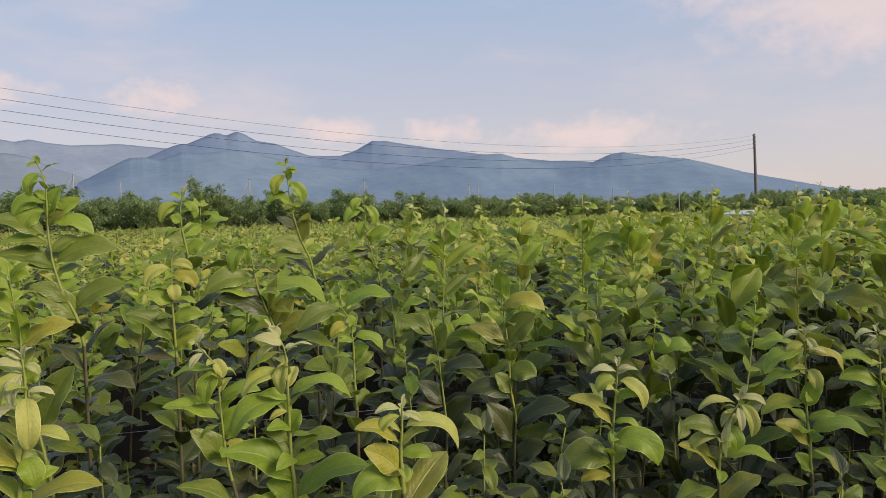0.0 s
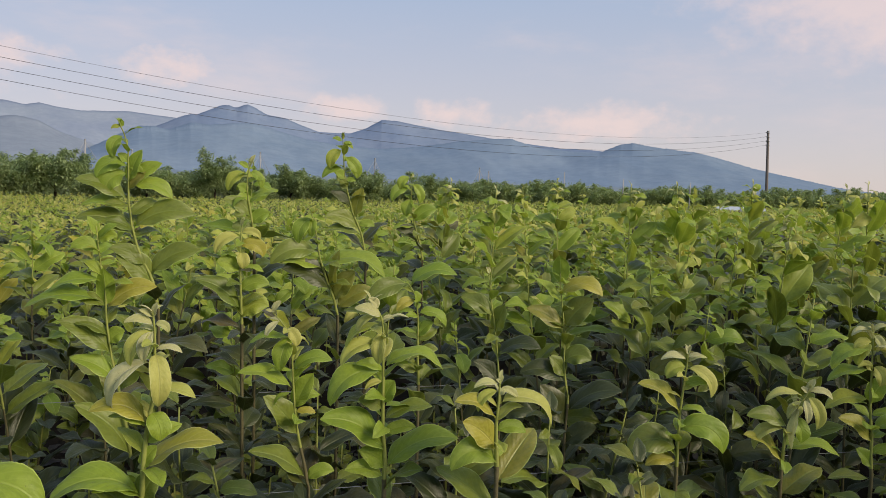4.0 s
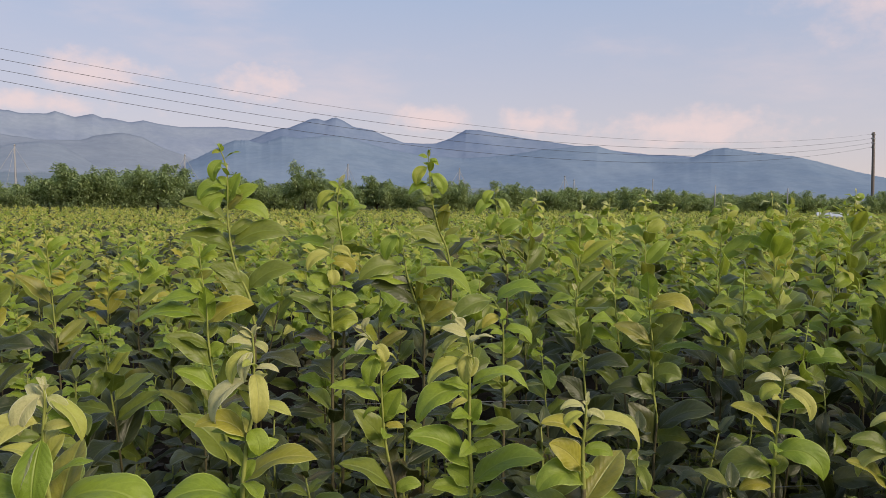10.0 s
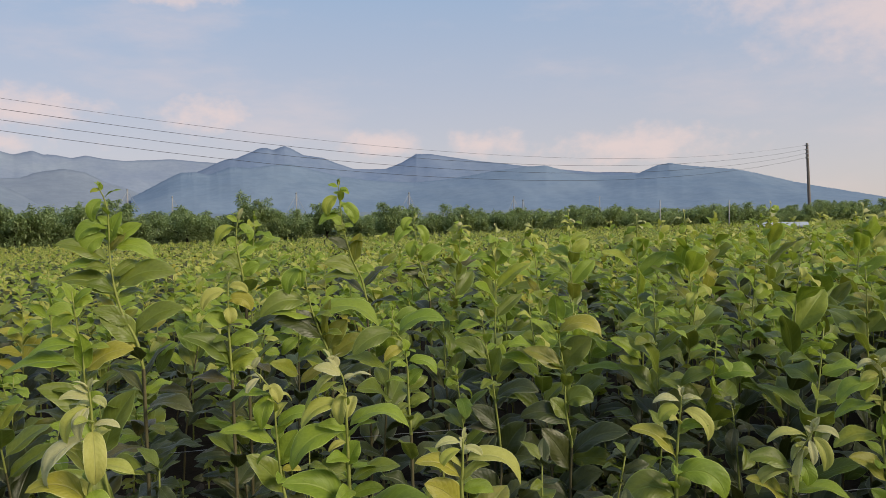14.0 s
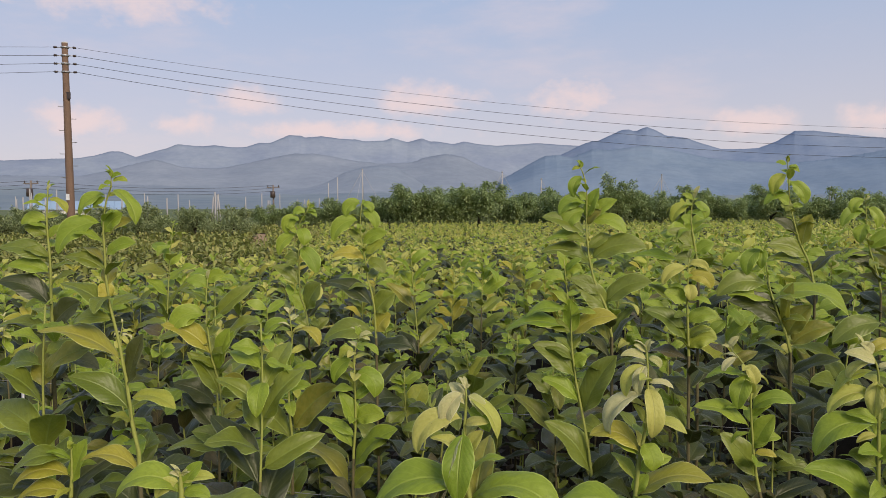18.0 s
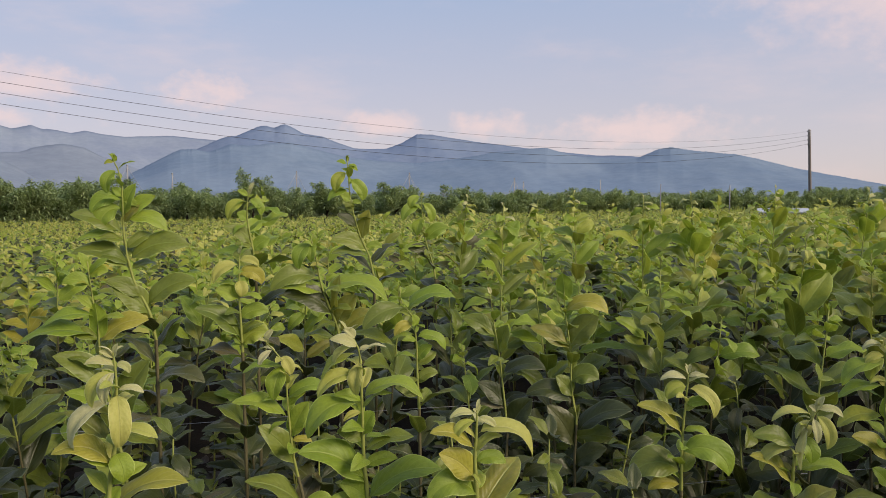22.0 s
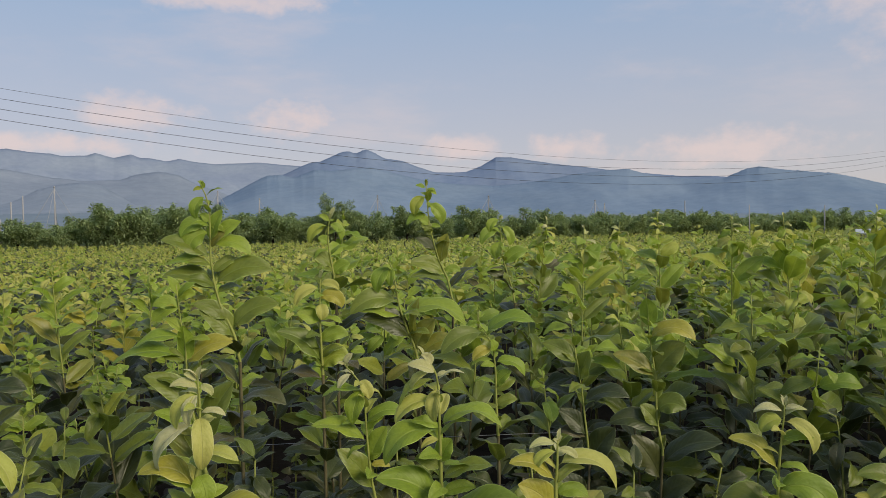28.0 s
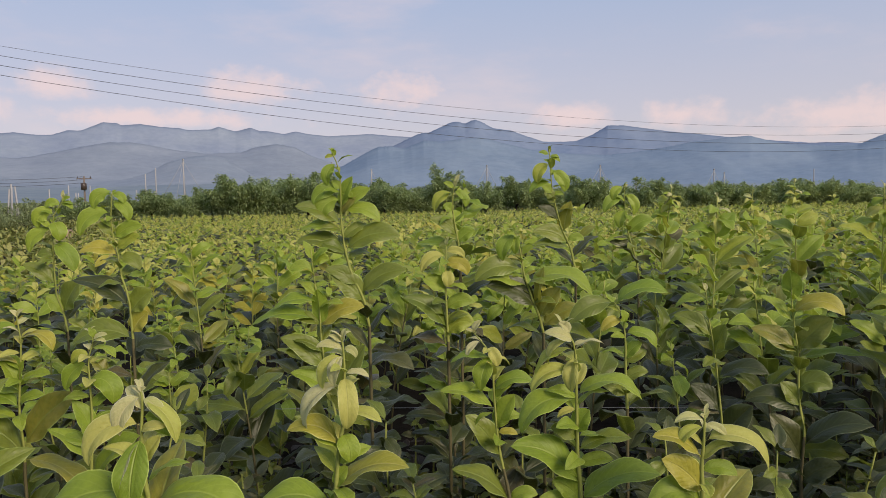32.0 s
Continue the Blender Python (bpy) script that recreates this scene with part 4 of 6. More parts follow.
def shed(name, label, az, d, length, width, wall_h, roof_h, turn, wall_mat, roof_mat):
    """A low shed: four walls, a pitched sheet roof with ribs, a door."""
    x, y = bearing(az, d)
    s = thing(name, label, "shed", (x, y, 0))
    s.rotation_euler = (0, 0, radians(turn))
    t = 0.12
    for nm, sz, c in (("wall", (length, t, wall_h), (0, -width / 2, wall_h / 2)), ("wall", (length, t, wall_h), (0, width / 2, wall_h / 2)), ("wall", (t, width - t, wall_h), (-length / 2 + t / 2, 0, wall_h / 2)), ("wall", (t, width - t, wall_h), (length / 2 - t / 2, 0, wall_h / 2))):
        part(nm, box_mesh(nm, sz, wall_mat, 0.0, c), s)
    for sg in (-1, 1):
        V = [(-length / 2 - 0.3, sg * (width / 2 + 0.3), wall_h), (length / 2 + 0.3, sg * (width / 2 + 0.3), wall_h), (length / 2 + 0.3, 0, wall_h + roof_h), (-length / 2 - 0.3, 0, wall_h + roof_h)]
        V += [(a, b, c + 0.06) for a, b, c in V]
        rf = part("roof_sheet", mesh_of("roof_sheet", V, [(0, 1, 2, 3), (4, 7, 6, 5), (0, 4, 5, 1), (1, 5, 6, 2), (2, 6, 7, 3), (3, 7, 4, 0)], roof_mat, None, None, False), s)
        for k in range(int(length / 0.6)):
            xr = -length / 2 + 0.3 + k * 0.6
            part("rib", tube_mesh("rib", [(xr, sg * (width / 2 + 0.3), wall_h + 0.075), (xr, sg * 0.02, wall_h + roof_h + 0.07)], [0.02, 0.02], roof_mat, 4), rf)
    part("door", box_mesh("door", (0.9, 0.05, min(1.95, wall_h * 0.95)), STEEL, 0.01, (length * 0.2, -width / 2 - 0.08, min(1.95, wall_h * 0.95) / 2)), s)


shed("pump_shed", "low shed with a white sheet-metal roof at the field's edge", 37.0, 42.0, 1.8, 1.2, 0.66, 0.18, -34, SHED_SHEET, SHED_SHEET)
shed("farm_shed", "long low farm shed with pale blue sheet roof", -41.6, 78.0, 7.5, 4.0, 1.2, 0.75, 38, RENDERED, BLUE_SHEET)


def apartment_block(az, d, width, storeys):
    x, y = bearing(az, d)
    h = storeys * 2.9
    b = thing("apartment_building", "far white apartment block with rows of windows", "building", (x, y, 0))
    b.rotation_euler = (0, 0, radians(-az + 12))
    part("wall", box_mesh("wall", (width, 12, h), RENDERED, 0.1, (0, 0, h / 2)), b)
    part("roof", box_mesh("roof", (width + 0.6, 12.6, 0.4), CONCRETE, 0.08, (0, 0, h + 0.2)), b)
    part("stair_house", box_mesh("stair_house", (5, 5, 2.6), RENDERED, 0.08, (width * 0.1, 0, h + 1.7)), b)
    pane = box_mesh("window", (1.6, 0.12, 1.5), GLASS_DARK, 0.02)
    sill = box_mesh("sill", (1.8, 0.25, 0.12), CONCRETE, 0.02)
    for i in range(storeys):
        for k in range(int(width / 3.2)):
            w = part("window", pane, b, "", Matrix.Translation((-width / 2 + 1.9 + 3.2 * k, -6.05, 1.6 + 2.9 * i)))
            part("sill", sill, w, "", Matrix.Translation((0, -0.06, -0.82)))


apartment_block(53.6, 430, 42, 4)

# the dirt track between orchard and hedge
def dirt_track():
    bm = bmesh.new()
    bmesh.ops.create_grid(bm, x_segments=8, y_segments=70, size=1.0)
    for v in bm.verts:
        u, w = v.co.x, v.co.y
        edge = max(0.0, 1 - abs(u)) ** 0.5
        v.co.z = 0.035 * edge * (0.7 + 0.6 * noise.noise(Vector((u * 2, w * 14, 0)))) - 0.02
        v.co.x = u * (0.36 + 0.12 * noise.noise(Vector((3.0, w * 9, 1)))) + 0.2 * math.sin(w * 2.2)
        v.co.y = w * 6.5
    me = bpy.data.meshes.new("dirt_track")
    bm.to_mesh(me)
    bm.free()
    me.materials.append(DIRT)
    ob = new("dirt_track", me)
    ob.matrix_basis = pose(*bearing(-29.5, 31.5), 0, 0, 0, 29.5)
    tagged(ob, "narrow dry reddish-brown dirt track beside the field", "path", "", "structure")


dirt_track()

# ================= seedlings =================
# tips of the shoots that stand out: x, y, height
TALL = [
    (0, 3.15, 1.36), (1.08, 4.02, 1.33), (0.91, 2.76, 1.29), (1.35, 3.58, 1.3), (1.59, 3.73, 1.35), (1.53, 2.81, 1.32),
    (1.73, 2.76, 1.33), (2.38, 2.55, 1.34), (2.58, 2.64, 1.36), (2.33, 2.03, 1.35), (2.59, 3.4, 1.37), 
    (-2.47, 3.23, 1.23), (2.52, 2.15, 1.3),
]
LOWER = [
    (-0.78, 2.48, 0.84), (1.70, 2.35, 0.94), (2.5, 2.9, 1.15), (-1.41, 1.9, 1.15),
    (-1.24, 3.3, 1.15), (-1.4, 1.27, 1.1), (-1.09, 4.08, 1.09), (-1.02, 1.44, 1.05), (1.86, 1.96, 1.14),
]
# low plants kept dark to carry the shade between the bright shoots
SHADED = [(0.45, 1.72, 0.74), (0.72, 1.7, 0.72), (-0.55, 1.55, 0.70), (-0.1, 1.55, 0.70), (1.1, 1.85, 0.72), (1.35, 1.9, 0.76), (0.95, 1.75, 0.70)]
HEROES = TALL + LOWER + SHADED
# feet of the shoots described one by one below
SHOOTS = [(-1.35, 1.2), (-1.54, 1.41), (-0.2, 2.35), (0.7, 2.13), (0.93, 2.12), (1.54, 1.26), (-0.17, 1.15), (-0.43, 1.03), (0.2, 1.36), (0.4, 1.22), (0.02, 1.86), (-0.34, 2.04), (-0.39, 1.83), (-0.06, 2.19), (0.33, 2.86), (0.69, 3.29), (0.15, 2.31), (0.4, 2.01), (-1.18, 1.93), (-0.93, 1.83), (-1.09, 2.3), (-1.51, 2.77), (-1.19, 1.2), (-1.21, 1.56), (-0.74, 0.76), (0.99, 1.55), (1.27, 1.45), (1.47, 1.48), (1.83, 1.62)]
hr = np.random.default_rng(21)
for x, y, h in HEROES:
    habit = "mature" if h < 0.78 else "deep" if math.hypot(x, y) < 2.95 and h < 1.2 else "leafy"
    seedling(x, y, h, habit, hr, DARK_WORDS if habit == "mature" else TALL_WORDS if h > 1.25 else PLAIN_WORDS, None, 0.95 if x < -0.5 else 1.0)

grown((-0.423, 1.032), PALE_WORDS, [(0.0, 0.0, 0.839), (-0.006, -0.0, 0.87), (-0.01, -0.0, 0.901), (-0.014, -0.001, 0.945), (-0.012, -0.001, 0.985), (-0.009, -0.0, 1.023), (-0.011, -0.001, 1.035)],
      [(1.031, 106, 105, 0.013, 0.52, 1.6, -1.1, 'w'), (1.031, -97, 96, 0.013, 0.52, 1.7, 1.3, 'w'), (1.027, 107, -18, 0.068, 0.46, 1.5, -1.1, 'w'), (1.023, -97, -5, 0.043, 0.48, 1.5, 0.8, 'w'), (1.021, -98, -10, 0.083, 0.36, 1.4, 0.3, 'y'), (0.998, -64, -5, 0.053, 0.59, 1.3, 1.2, 'f')],
      [(0.985, 102, 27, 0.109, 0.36, 2.2, -1.0, 'y'), (0.971, 178, -40, 0.111, 0.44, 1.0, 0.0, 'f'), (0.969, 148, -47, 0.096, 0.36, 0.7, 0.4, 'w'), (0.929, -99, 67, 0.053, 0.5, 0.4, 1.3, 'y'), (0.872, 105, 44, 0.171, 0.42, 1.9, -0.4, 'f'), (0.857, -96, 58, 0.172, 0.42, 2.2, 0.3, 'f')])
grown((-0.188, 1.145), PALE_WORDS, [(0.0, 0.0, 0.796), (0.002, 0.0, 0.858), (0.007, 0.0, 0.912), (0.016, 0.001, 0.96), (0.018, 0.001, 1.023), (0.018, 0.001, 1.058), (0.015, 0.001, 1.087)],
      [(1.077, 101, 59, 0.025, 0.42, 0.9, -1.1, 'w'), (1.076, -111, 89, 0.026, 0.47, 0.5, 1.3, 'w'), (1.067, -95, 32, 0.028, 0.48, 2.2, 1.0, 'w'), (1.065, 100, 53, 0.046, 0.36, 1.5, -0.8, 'w'), (1.059, 140, -24, 0.054, 0.41, 1.5, -0.4, 'w'), (1.058, 105, -8, 0.067, 0.38, 1.7, -0.9, 'y'), (1.029, -94, 31, 0.042, 0.36, 1.3, 0.5, 'w'), (1.025, -164, -8, 0.096, 0.36, 2.2, -0.2, 'y'), (1.011, 104, 9, 0.108, 0.36, 2.1, -0.4, 'w')],
      [(0.963, 106, 79, 0.042, 0.36, 0.7, -1.1, 'y'), (0.951, -102, 85, 0.038, 0.4, 0.8, 1.3, 'y'), (0.936, -138, -13, 0.05, 0.72, 1.6, 0.3, 'f'), (0.923, 116, 91, 0.036, 0.36, 0.6, -1.3, 'y'), (0.913, 100, 77, 0.099, 0.42, 1.9, -0.6, 'b'), (0.849, -101, 85, 0.044, 0.57, 0.8, 1.3, 'f'), (0.845, -94, 60, 0.133, 0.42, 1.4, 0.3, 'b'), (0.806, 101, 61, 0.146, 0.42, 1.9, -0.3, 'f'), (0.798, -103, 85, 0.053, 0.8, 0.7, 1.3, 'g')])
grown((0.219, 1.357), PALE_WORDS, [(0.0, 0.0, 0.722), (0.001, 0.0, 0.759), (-0.005, -0.0, 0.821), (-0.006, -0.0, 0.872), (-0.007, -0.0, 0.933), (-0.009, -0.0, 1.012), (-0.014, -0.001, 1.044), (-0.034, -0.002, 1.067)],
      [(1.05, 102, 86, 0.032, 0.58, 1.4, -1.3, 'w'), (1.036, 102, 20, 0.072, 0.36, 2.1, -0.2, 'y'), (1.028, -95, 63, 0.027, 0.37, 1.8, 1.0, 'w'), (1.023, 101, 10, 0.091, 0.42, 1.4, -0.1, 'f'), (1.008, 154, -16, 0.072, 0.43, 1.9, 0.1, 'y'), (0.979, 100, 31, 0.101, 0.36, 1.8, -0.6, 'y'), (0.934, -94, 59, 0.14, 0.42, 2.1, 0.2, 'f'), (0.928, 100, 27, 0.135, 0.42, 1.9, -0.5, 'f'), (0.912, 100, 18, 0.041, 0.36, 1.3, -0.8, 'y')],
      [(0.868, -104, 85, 0.052, 0.81, 0.7, 1.1, 'f'), (0.858, 100, 51, 0.057, 0.59, 0.9, -1.1, 'g'), (0.836, -95, 44, 0.103, 0.42, 1.0, 0.4, 'g'), (0.81, -95, 37, 0.066, 0.42, 0.9, 0.9, 'f'), (0.766, 101, 71, 0.167, 0.42, 1.3, -0.7, 'f'), (0.742, 101, 64, 0.07, 0.61, 0.9, -1.2, 'f'), (0.74, -95, 59, 0.165, 0.42, 1.3, 0.4, 'f'), (0.725, 100, 46, 0.087, 0.42, 1.0, -0.8, 'f')])
grown((0.399, 1.226), PALE_WORDS, [(0.0, 0.0, 0.784), (-0.004, -0.0, 0.862), (-0.001, -0.0, 0.888), (0.0, 0.0, 0.928), (-0.0, -0.0, 0.942)],
      [(0.936, 102, 85, 0.012, 0.59, 1.4, -1.3, 'w'), (0.932, 99, 37, 0.055, 0.36, 1.3, -0.5, 'w'), (0.925, -95, 14, 0.042, 0.36, 1.4, 1.1, 'w'), (0.922, 102, 13, 0.062, 0.36, 1.8, -0.5, 'y'), (0.897, -95, 39, 0.135, 0.36, 2.2, 0.4, 'y')],
      [(0.866, 100, 65, 0.103, 0.42, 1.3, -0.5, 'b'), (0.847, -95, 43, 0.062, 0.45, 1.6, 0.9, 'f'), (0.812, 101, 64, 0.097, 0.52, 0.8, -1.3, 'b'), (0.781, 101, 79, 0.124, 0.42, 2.6, -0.8, 'f')])
grown((0.12, 1.851), PALE_WORDS, [(0.0, 0.0, 0.508), (-0.01, -0.0, 0.566), (-0.027, -0.001, 0.643), (-0.037, -0.002, 0.714), (-0.043, -0.002, 0.797), (-0.048, -0.002, 0.905), (-0.069, -0.003, 0.935), (-0.095, -0.005, 0.965)],
      [(0.967, -99, 73, 0.036, 0.51, 0.7, 1.2, 'w'), (0.964, 100, 50, 0.021, 0.43, 1.1, -1.1, 'w'), (0.942, 103, -14, 0.059, 0.36, 1.2, -0.7, 'w'), (0.924, -102, -24, 0.057, 0.59, 1.3, 1.1, 'y'), (0.904, 138, -36, 0.095, 0.53, 1.0, -0.3, 'f'), (0.895, 100, 32, 0.11, 0.42, 1.2, -0.2, 'f'), (0.811, -95, 65, 0.115, 0.42, 1.7, 0.6, 'f')],
      [(0.764, 100, 54, 0.157, 0.42, 1.1, -0.4, 'f'), (0.714, -102, 79, 0.107, 0.51, 0.5, 1.2, 'f'), (0.708, -94, 29, 0.054, 0.42, 1.1, 0.7, 'b'), (0.643, 103, 69, 0.15, 0.42, 0.6, -1.2, 'g'), (0.53, -95, 61, 0.079, 0.51, 1.5, 0.8, 'f'), (0.527, 101, 59, 0.185, 0.42, 0.9, -0.4, 'g')])
grown((-1.177, 1.922), PALE_WORDS, [(0.0, 0.0, 0.561), (0.002, 0.0, 0.643), (-0.006, -0.0, 0.702), (-0.006, -0.0, 0.76), (0.002, 0.0, 0.851), (0.008, 0.0, 0.931), (0.0, 0.0, 0.992), (-0.001, -0.0, 1.002)],
      [(0.993, -97, 82, 0.032, 0.4, 1.2, 1.3, 'w'), (0.992, 104, 88, 0.03, 0.43, 1.3, -0.9, 'w'), (0.961, 102, 34, 0.122, 0.42, 2.5, -0.6, 'f'), (0.927, -94, 61, 0.124, 0.42, 2.6, 0.2, 'b'), (0.865, 100, 37, 0.14, 0.42, 1.1, -0.1, 'b'), (0.824, -94, 33, 0.093, 0.42, 0.7, 0.6, 'f'), (0.813, -110, 88, 0.071, 0.44, 0.5, 1.3, 'f')],
      [(0.79, 109, 82, 0.102, 0.42, 0.6, -0.7, 'f'), (0.747, 100, 60, 0.155, 0.42, 1.8, -0.5, 'f'), (0.719, 100, 29, 0.157, 0.42, 0.9, -0.3, 'f'), (0.64, -96, 64, 0.225, 0.42, 0.7, 1.3, 'g'), (0.612, 101, 67, 0.212, 0.42, 1.2, -0.4, 'g'), (0.609, -95, 8, 0.226, 0.42, 1.3, 0.0, 'b')])
grown((-0.942, 1.821), PALE_WORDS, [(0.0, 0.0, 0.533), (0.003, 0.0, 0.635), (0.01, 0.0, 0.707), (0.01, 0.0, 0.784), (0.008, 0.0, 0.855), (0.007, 0.0, 0.912), (0.024, 0.001, 0.95), (0.014, 0.001, 0.975)],
      [(0.956, 116, 106, 0.031, 0.59, 1.2, -1.2, 'f'), (0.952, -94, 51, 0.044, 0.36, 1.1, 0.9, 'w'), (0.931, -94, 23, 0.075, 0.42, 1.5, 0.2, 'f'), (0.909, 100, 49, 0.055, 0.53, 2.5, -1.1, 'f'), (0.894, 104, -8, 0.095, 0.45, 1.5, -1.2, 'f'), (0.852, -97, 27, 0.111, 0.53, 2.5, 0.7, 'f')],
      [(0.72, -94, 51, 0.095, 0.6, 1.3, 1.1, 'f'), (0.702, 110, 84, 0.112, 0.42, 0.6, -1.0, 'f'), (0.64, 102, 68, 0.14, 0.42, 0.9, -0.4, 'f'), (0.587, -96, 66, 0.191, 0.42, 0.8, 0.8, 'f'), (0.53, -96, 68, 0.095, 0.53, 0.8, 1.3, 'g')])
grown((0.438, 2.006), PLAIN_WORDS, [(0.0, 0.0, 0.725), (-0.005, -0.0, 0.816), (-0.006, -0.0, 0.906), (-0.013, -0.001, 0.979), (-0.037, -0.002, 1.014)],
      [(1.013, 100, 8, 0.142, 0.42, 1.1, -0.9, 'g'), (1.007, -95, 59, 0.154, 0.42, 1.6, 0.5, 'f'), (0.964, 100, 18, 0.072, 0.45, 1.5, -0.9, 'b'), (0.951, 120, 101, 0.044, 0.82, 0.9, -1.3, 'f'), (0.933, 99, 30, 0.072, 0.42, 1.3, -0.3, 'f')],
      [(0.927, -95, 30, 0.106, 0.42, 1.9, 0.6, 'f'), (0.858, -98, 76, 0.066, 0.57, 1.0, 1.0, 'f'), (0.805, -95, 54, 0.066, 0.54, 1.2, 0.9, 'g'), (0.758, 100, 55, 0.081, 0.53, 1.0, -1.2, 'g')])
grown((0.987, 1.553), PALE_WORDS, [(0.0, 0.0, 0.619), (-0.0, 0.0, 0.674), (-0.0, 0.0, 0.737), (0.006, -0.002, 0.823), (0.011, -0.004, 0.877), (0.012, -0.004, 0.907)],
      [(0.896, 89, 94, 0.025, 0.51, 0.9, -1.3, 'w'), (0.896, -131, 96, 0.027, 0.42, 0.8, 1.3, 'w'), (0.89, -116, 45, 0.034, 0.39, 1.0, 1.0, 'w'), (0.882, 78, 44, 0.073, 0.36, 1.5, -0.5, 'w'), (0.868, 79, 14, 0.062, 0.66, 1.6, -0.9, 'y'), (0.863, -119, 12, 0.108, 0.36, 2.1, 0.8, 'y')],
      [(0.822, -116, 36, 0.073, 0.42, 0.9, 0.8, 'f'), (0.74, 80, 78, 0.151, 0.42, 1.4, -0.5, 'b'), (0.705, -116, 49, 0.151, 0.46, 2.5, 0.9, 'f'), (0.658, 78, 54, 0.145, 0.54, 2.0, -0.9, 'g'), (0.63, 78, 33, 0.086, 0.44, 1.4, -0.8, 'b')])
grown((1.23, 1.479), PALE_WORDS, [(0.0, 0.0, 0.623), (0.003, -0.001, 0.701), (0.014, -0.005, 0.757), (0.046, -0.016, 0.811), (0.054, -0.018, 0.826)],
      [(0.816, -116, 36, 0.065, 0.36, 1.7, 0.7, 'w'), (0.815, -126, 82, 0.041, 0.46, 0.5, 1.1, 'w'), (0.812, 80, 82, 0.026, 0.56, 1.4, -1.3, 'w'), (0.807, -130, -25, 0.093, 0.37, 1.6, 1.1, 'y'), (0.802, 78, 37, 0.107, 0.36, 1.5, -0.2, 'y'), (0.801, 174, -45, 0.062, 0.36, 0.9, 0.1, 'w'), (0.796, 83, -20, 0.061, 0.36, 1.1, -0.3, 'w')],
      [(0.782, 126, -44, 0.109, 0.36, 0.8, 0.8, 'w'), (0.754, -141, -28, 0.07, 0.62, 1.4, 0.8, 'f'), (0.726, 78, 50, 0.115, 0.42, 1.2, -0.8, 'g'), (0.718, 79, 36, 0.115, 0.36, 2.3, -0.3, 'y'), (0.67, -116, 39, 0.139, 0.42, 1.4, 0.2, 'f'), (0.625, 80, 77, 0.143, 0.42, 1.3, -0.5, 'b')])
grown((1.489, 1.464), PALE_WORDS, [(0.0, 0.0, 0.594), (-0.005, 0.002, 0.644), (-0.006, 0.002, 0.7), (-0.016, 0.005, 0.766), (-0.017, 0.006, 0.839), (-0.02, 0.007, 0.928), (-0.023, 0.008, 0.968)],
      [(0.958, -117, 74, 0.041, 0.36, 1.5, 0.8, 'w'), (0.955, 106, 90, 0.027, 0.39, 0.4, 0.2, 'w'), (0.953, 78, 50, 0.063, 0.36, 1.9, -0.5, 'w'), (0.95, -123, -19, 0.044, 0.55, 1.4, 1.3, 'w'), (0.933, 78, 27, 0.056, 0.4, 1.6, -0.9, 'y'), (0.93, 83, -15, 0.072, 0.52, 1.4, -0.6, 'y'), (0.91, 79, 27, 0.129, 0.42, 1.8, -0.3, 'f'), (0.91, -117, 33, 0.118, 0.42, 2.1, 0.4, 'b'), (0.872, -140, -16, 0.059, 0.66, 1.8, 1.0, 'y')],
      [(0.861, 78, 15, 0.121, 0.42, 1.0, -0.2, 'f'), (0.858, 81, 70, 0.041, 0.51, 0.9, -1.3, 'y'), (0.786, 78, 26, 0.126, 0.42, 1.3, -0.4, 'f'), (0.774, -125, 84, 0.085, 0.57, 0.7, 1.0, 'f'), (0.706, -116, 52, 0.154, 0.42, 1.8, 0.3, 'f'), (0.67, 80, 72, 0.125, 0.42, 1.2, -0.9, 'b'), (0.647, -116, 52, 0.078, 0.42, 1.6, 0.7, 'f'), (0.612, 81, 69, 0.07, 0.54, 0.7, -1.3, 'f')])
grown((1.85, 1.597), PALE_WORDS, [(0.0, 0.0, 0.571), (0.002, -0.001, 0.646), (-0.005, 0.002, 0.72), (-0.012, 0.004, 0.803), (-0.017, 0.006, 0.903), (-0.027, 0.009, 0.929)],
      [(0.921, 84, 87, 0.027, 0.45, 1.0, -1.3, 'w'), (0.918, 78, 38, 0.073, 0.36, 1.8, -0.3, 'w'), (0.916, -117, 24, 0.075, 0.36, 2.0, 0.8, 'w'), (0.913, 80, -2, 0.04, 0.38, 1.4, -0.7, 'w'), (0.897, 83, -19, 0.033, 0.52, 1.3, -0.6, 'w'), (0.865, -118, 78, 0.041, 0.42, 1.4, 0.9, 'w')],
      [(0.816, 78, 53, 0.138, 0.42, 1.3, -0.4, 'f'), (0.78, -116, 44, 0.114, 0.42, 1.8, 0.8, 'f'), (0.762, 78, 58, 0.139, 0.42, 1.5, -0.8, 'f'), (0.716, 78, 52, 0.108, 0.44, 1.8, -0.9, 'f'), (0.664, -116, 66, 0.17, 0.42, 2.1, 0.2, 'b'), (0.643, 78, 45, 0.168, 0.42, 1.0, -0.4, 'g')])
grown((1.541, 1.26), PALE_WORDS, [(0.0, 0.0, 0.655), (0.001, -0.0, 0.708), (0.003, -0.001, 0.737), (0.007, -0.002, 0.747)],
      [(0.739, -118, 68, 0.034, 0.36, 1.0, 0.6, 'w'), (0.739, 78, 50, 0.053, 0.36, 2.1, -0.2, 'w'), (0.734, -123, -9, 0.053, 0.36, 1.8, 1.3, 'w'), (0.708, 78, 40, 0.044, 0.53, 1.9, -0.7, 'y')],
      [(0.697, -116, 39, 0.07, 0.36, 1.4, 0.4, 'y'), (0.662, 79, 55, 0.077, 0.42, 0.8, -1.0, 'f'), (0.655, -116, 49, 0.103, 0.42, 1.3, 0.4, 'f')])
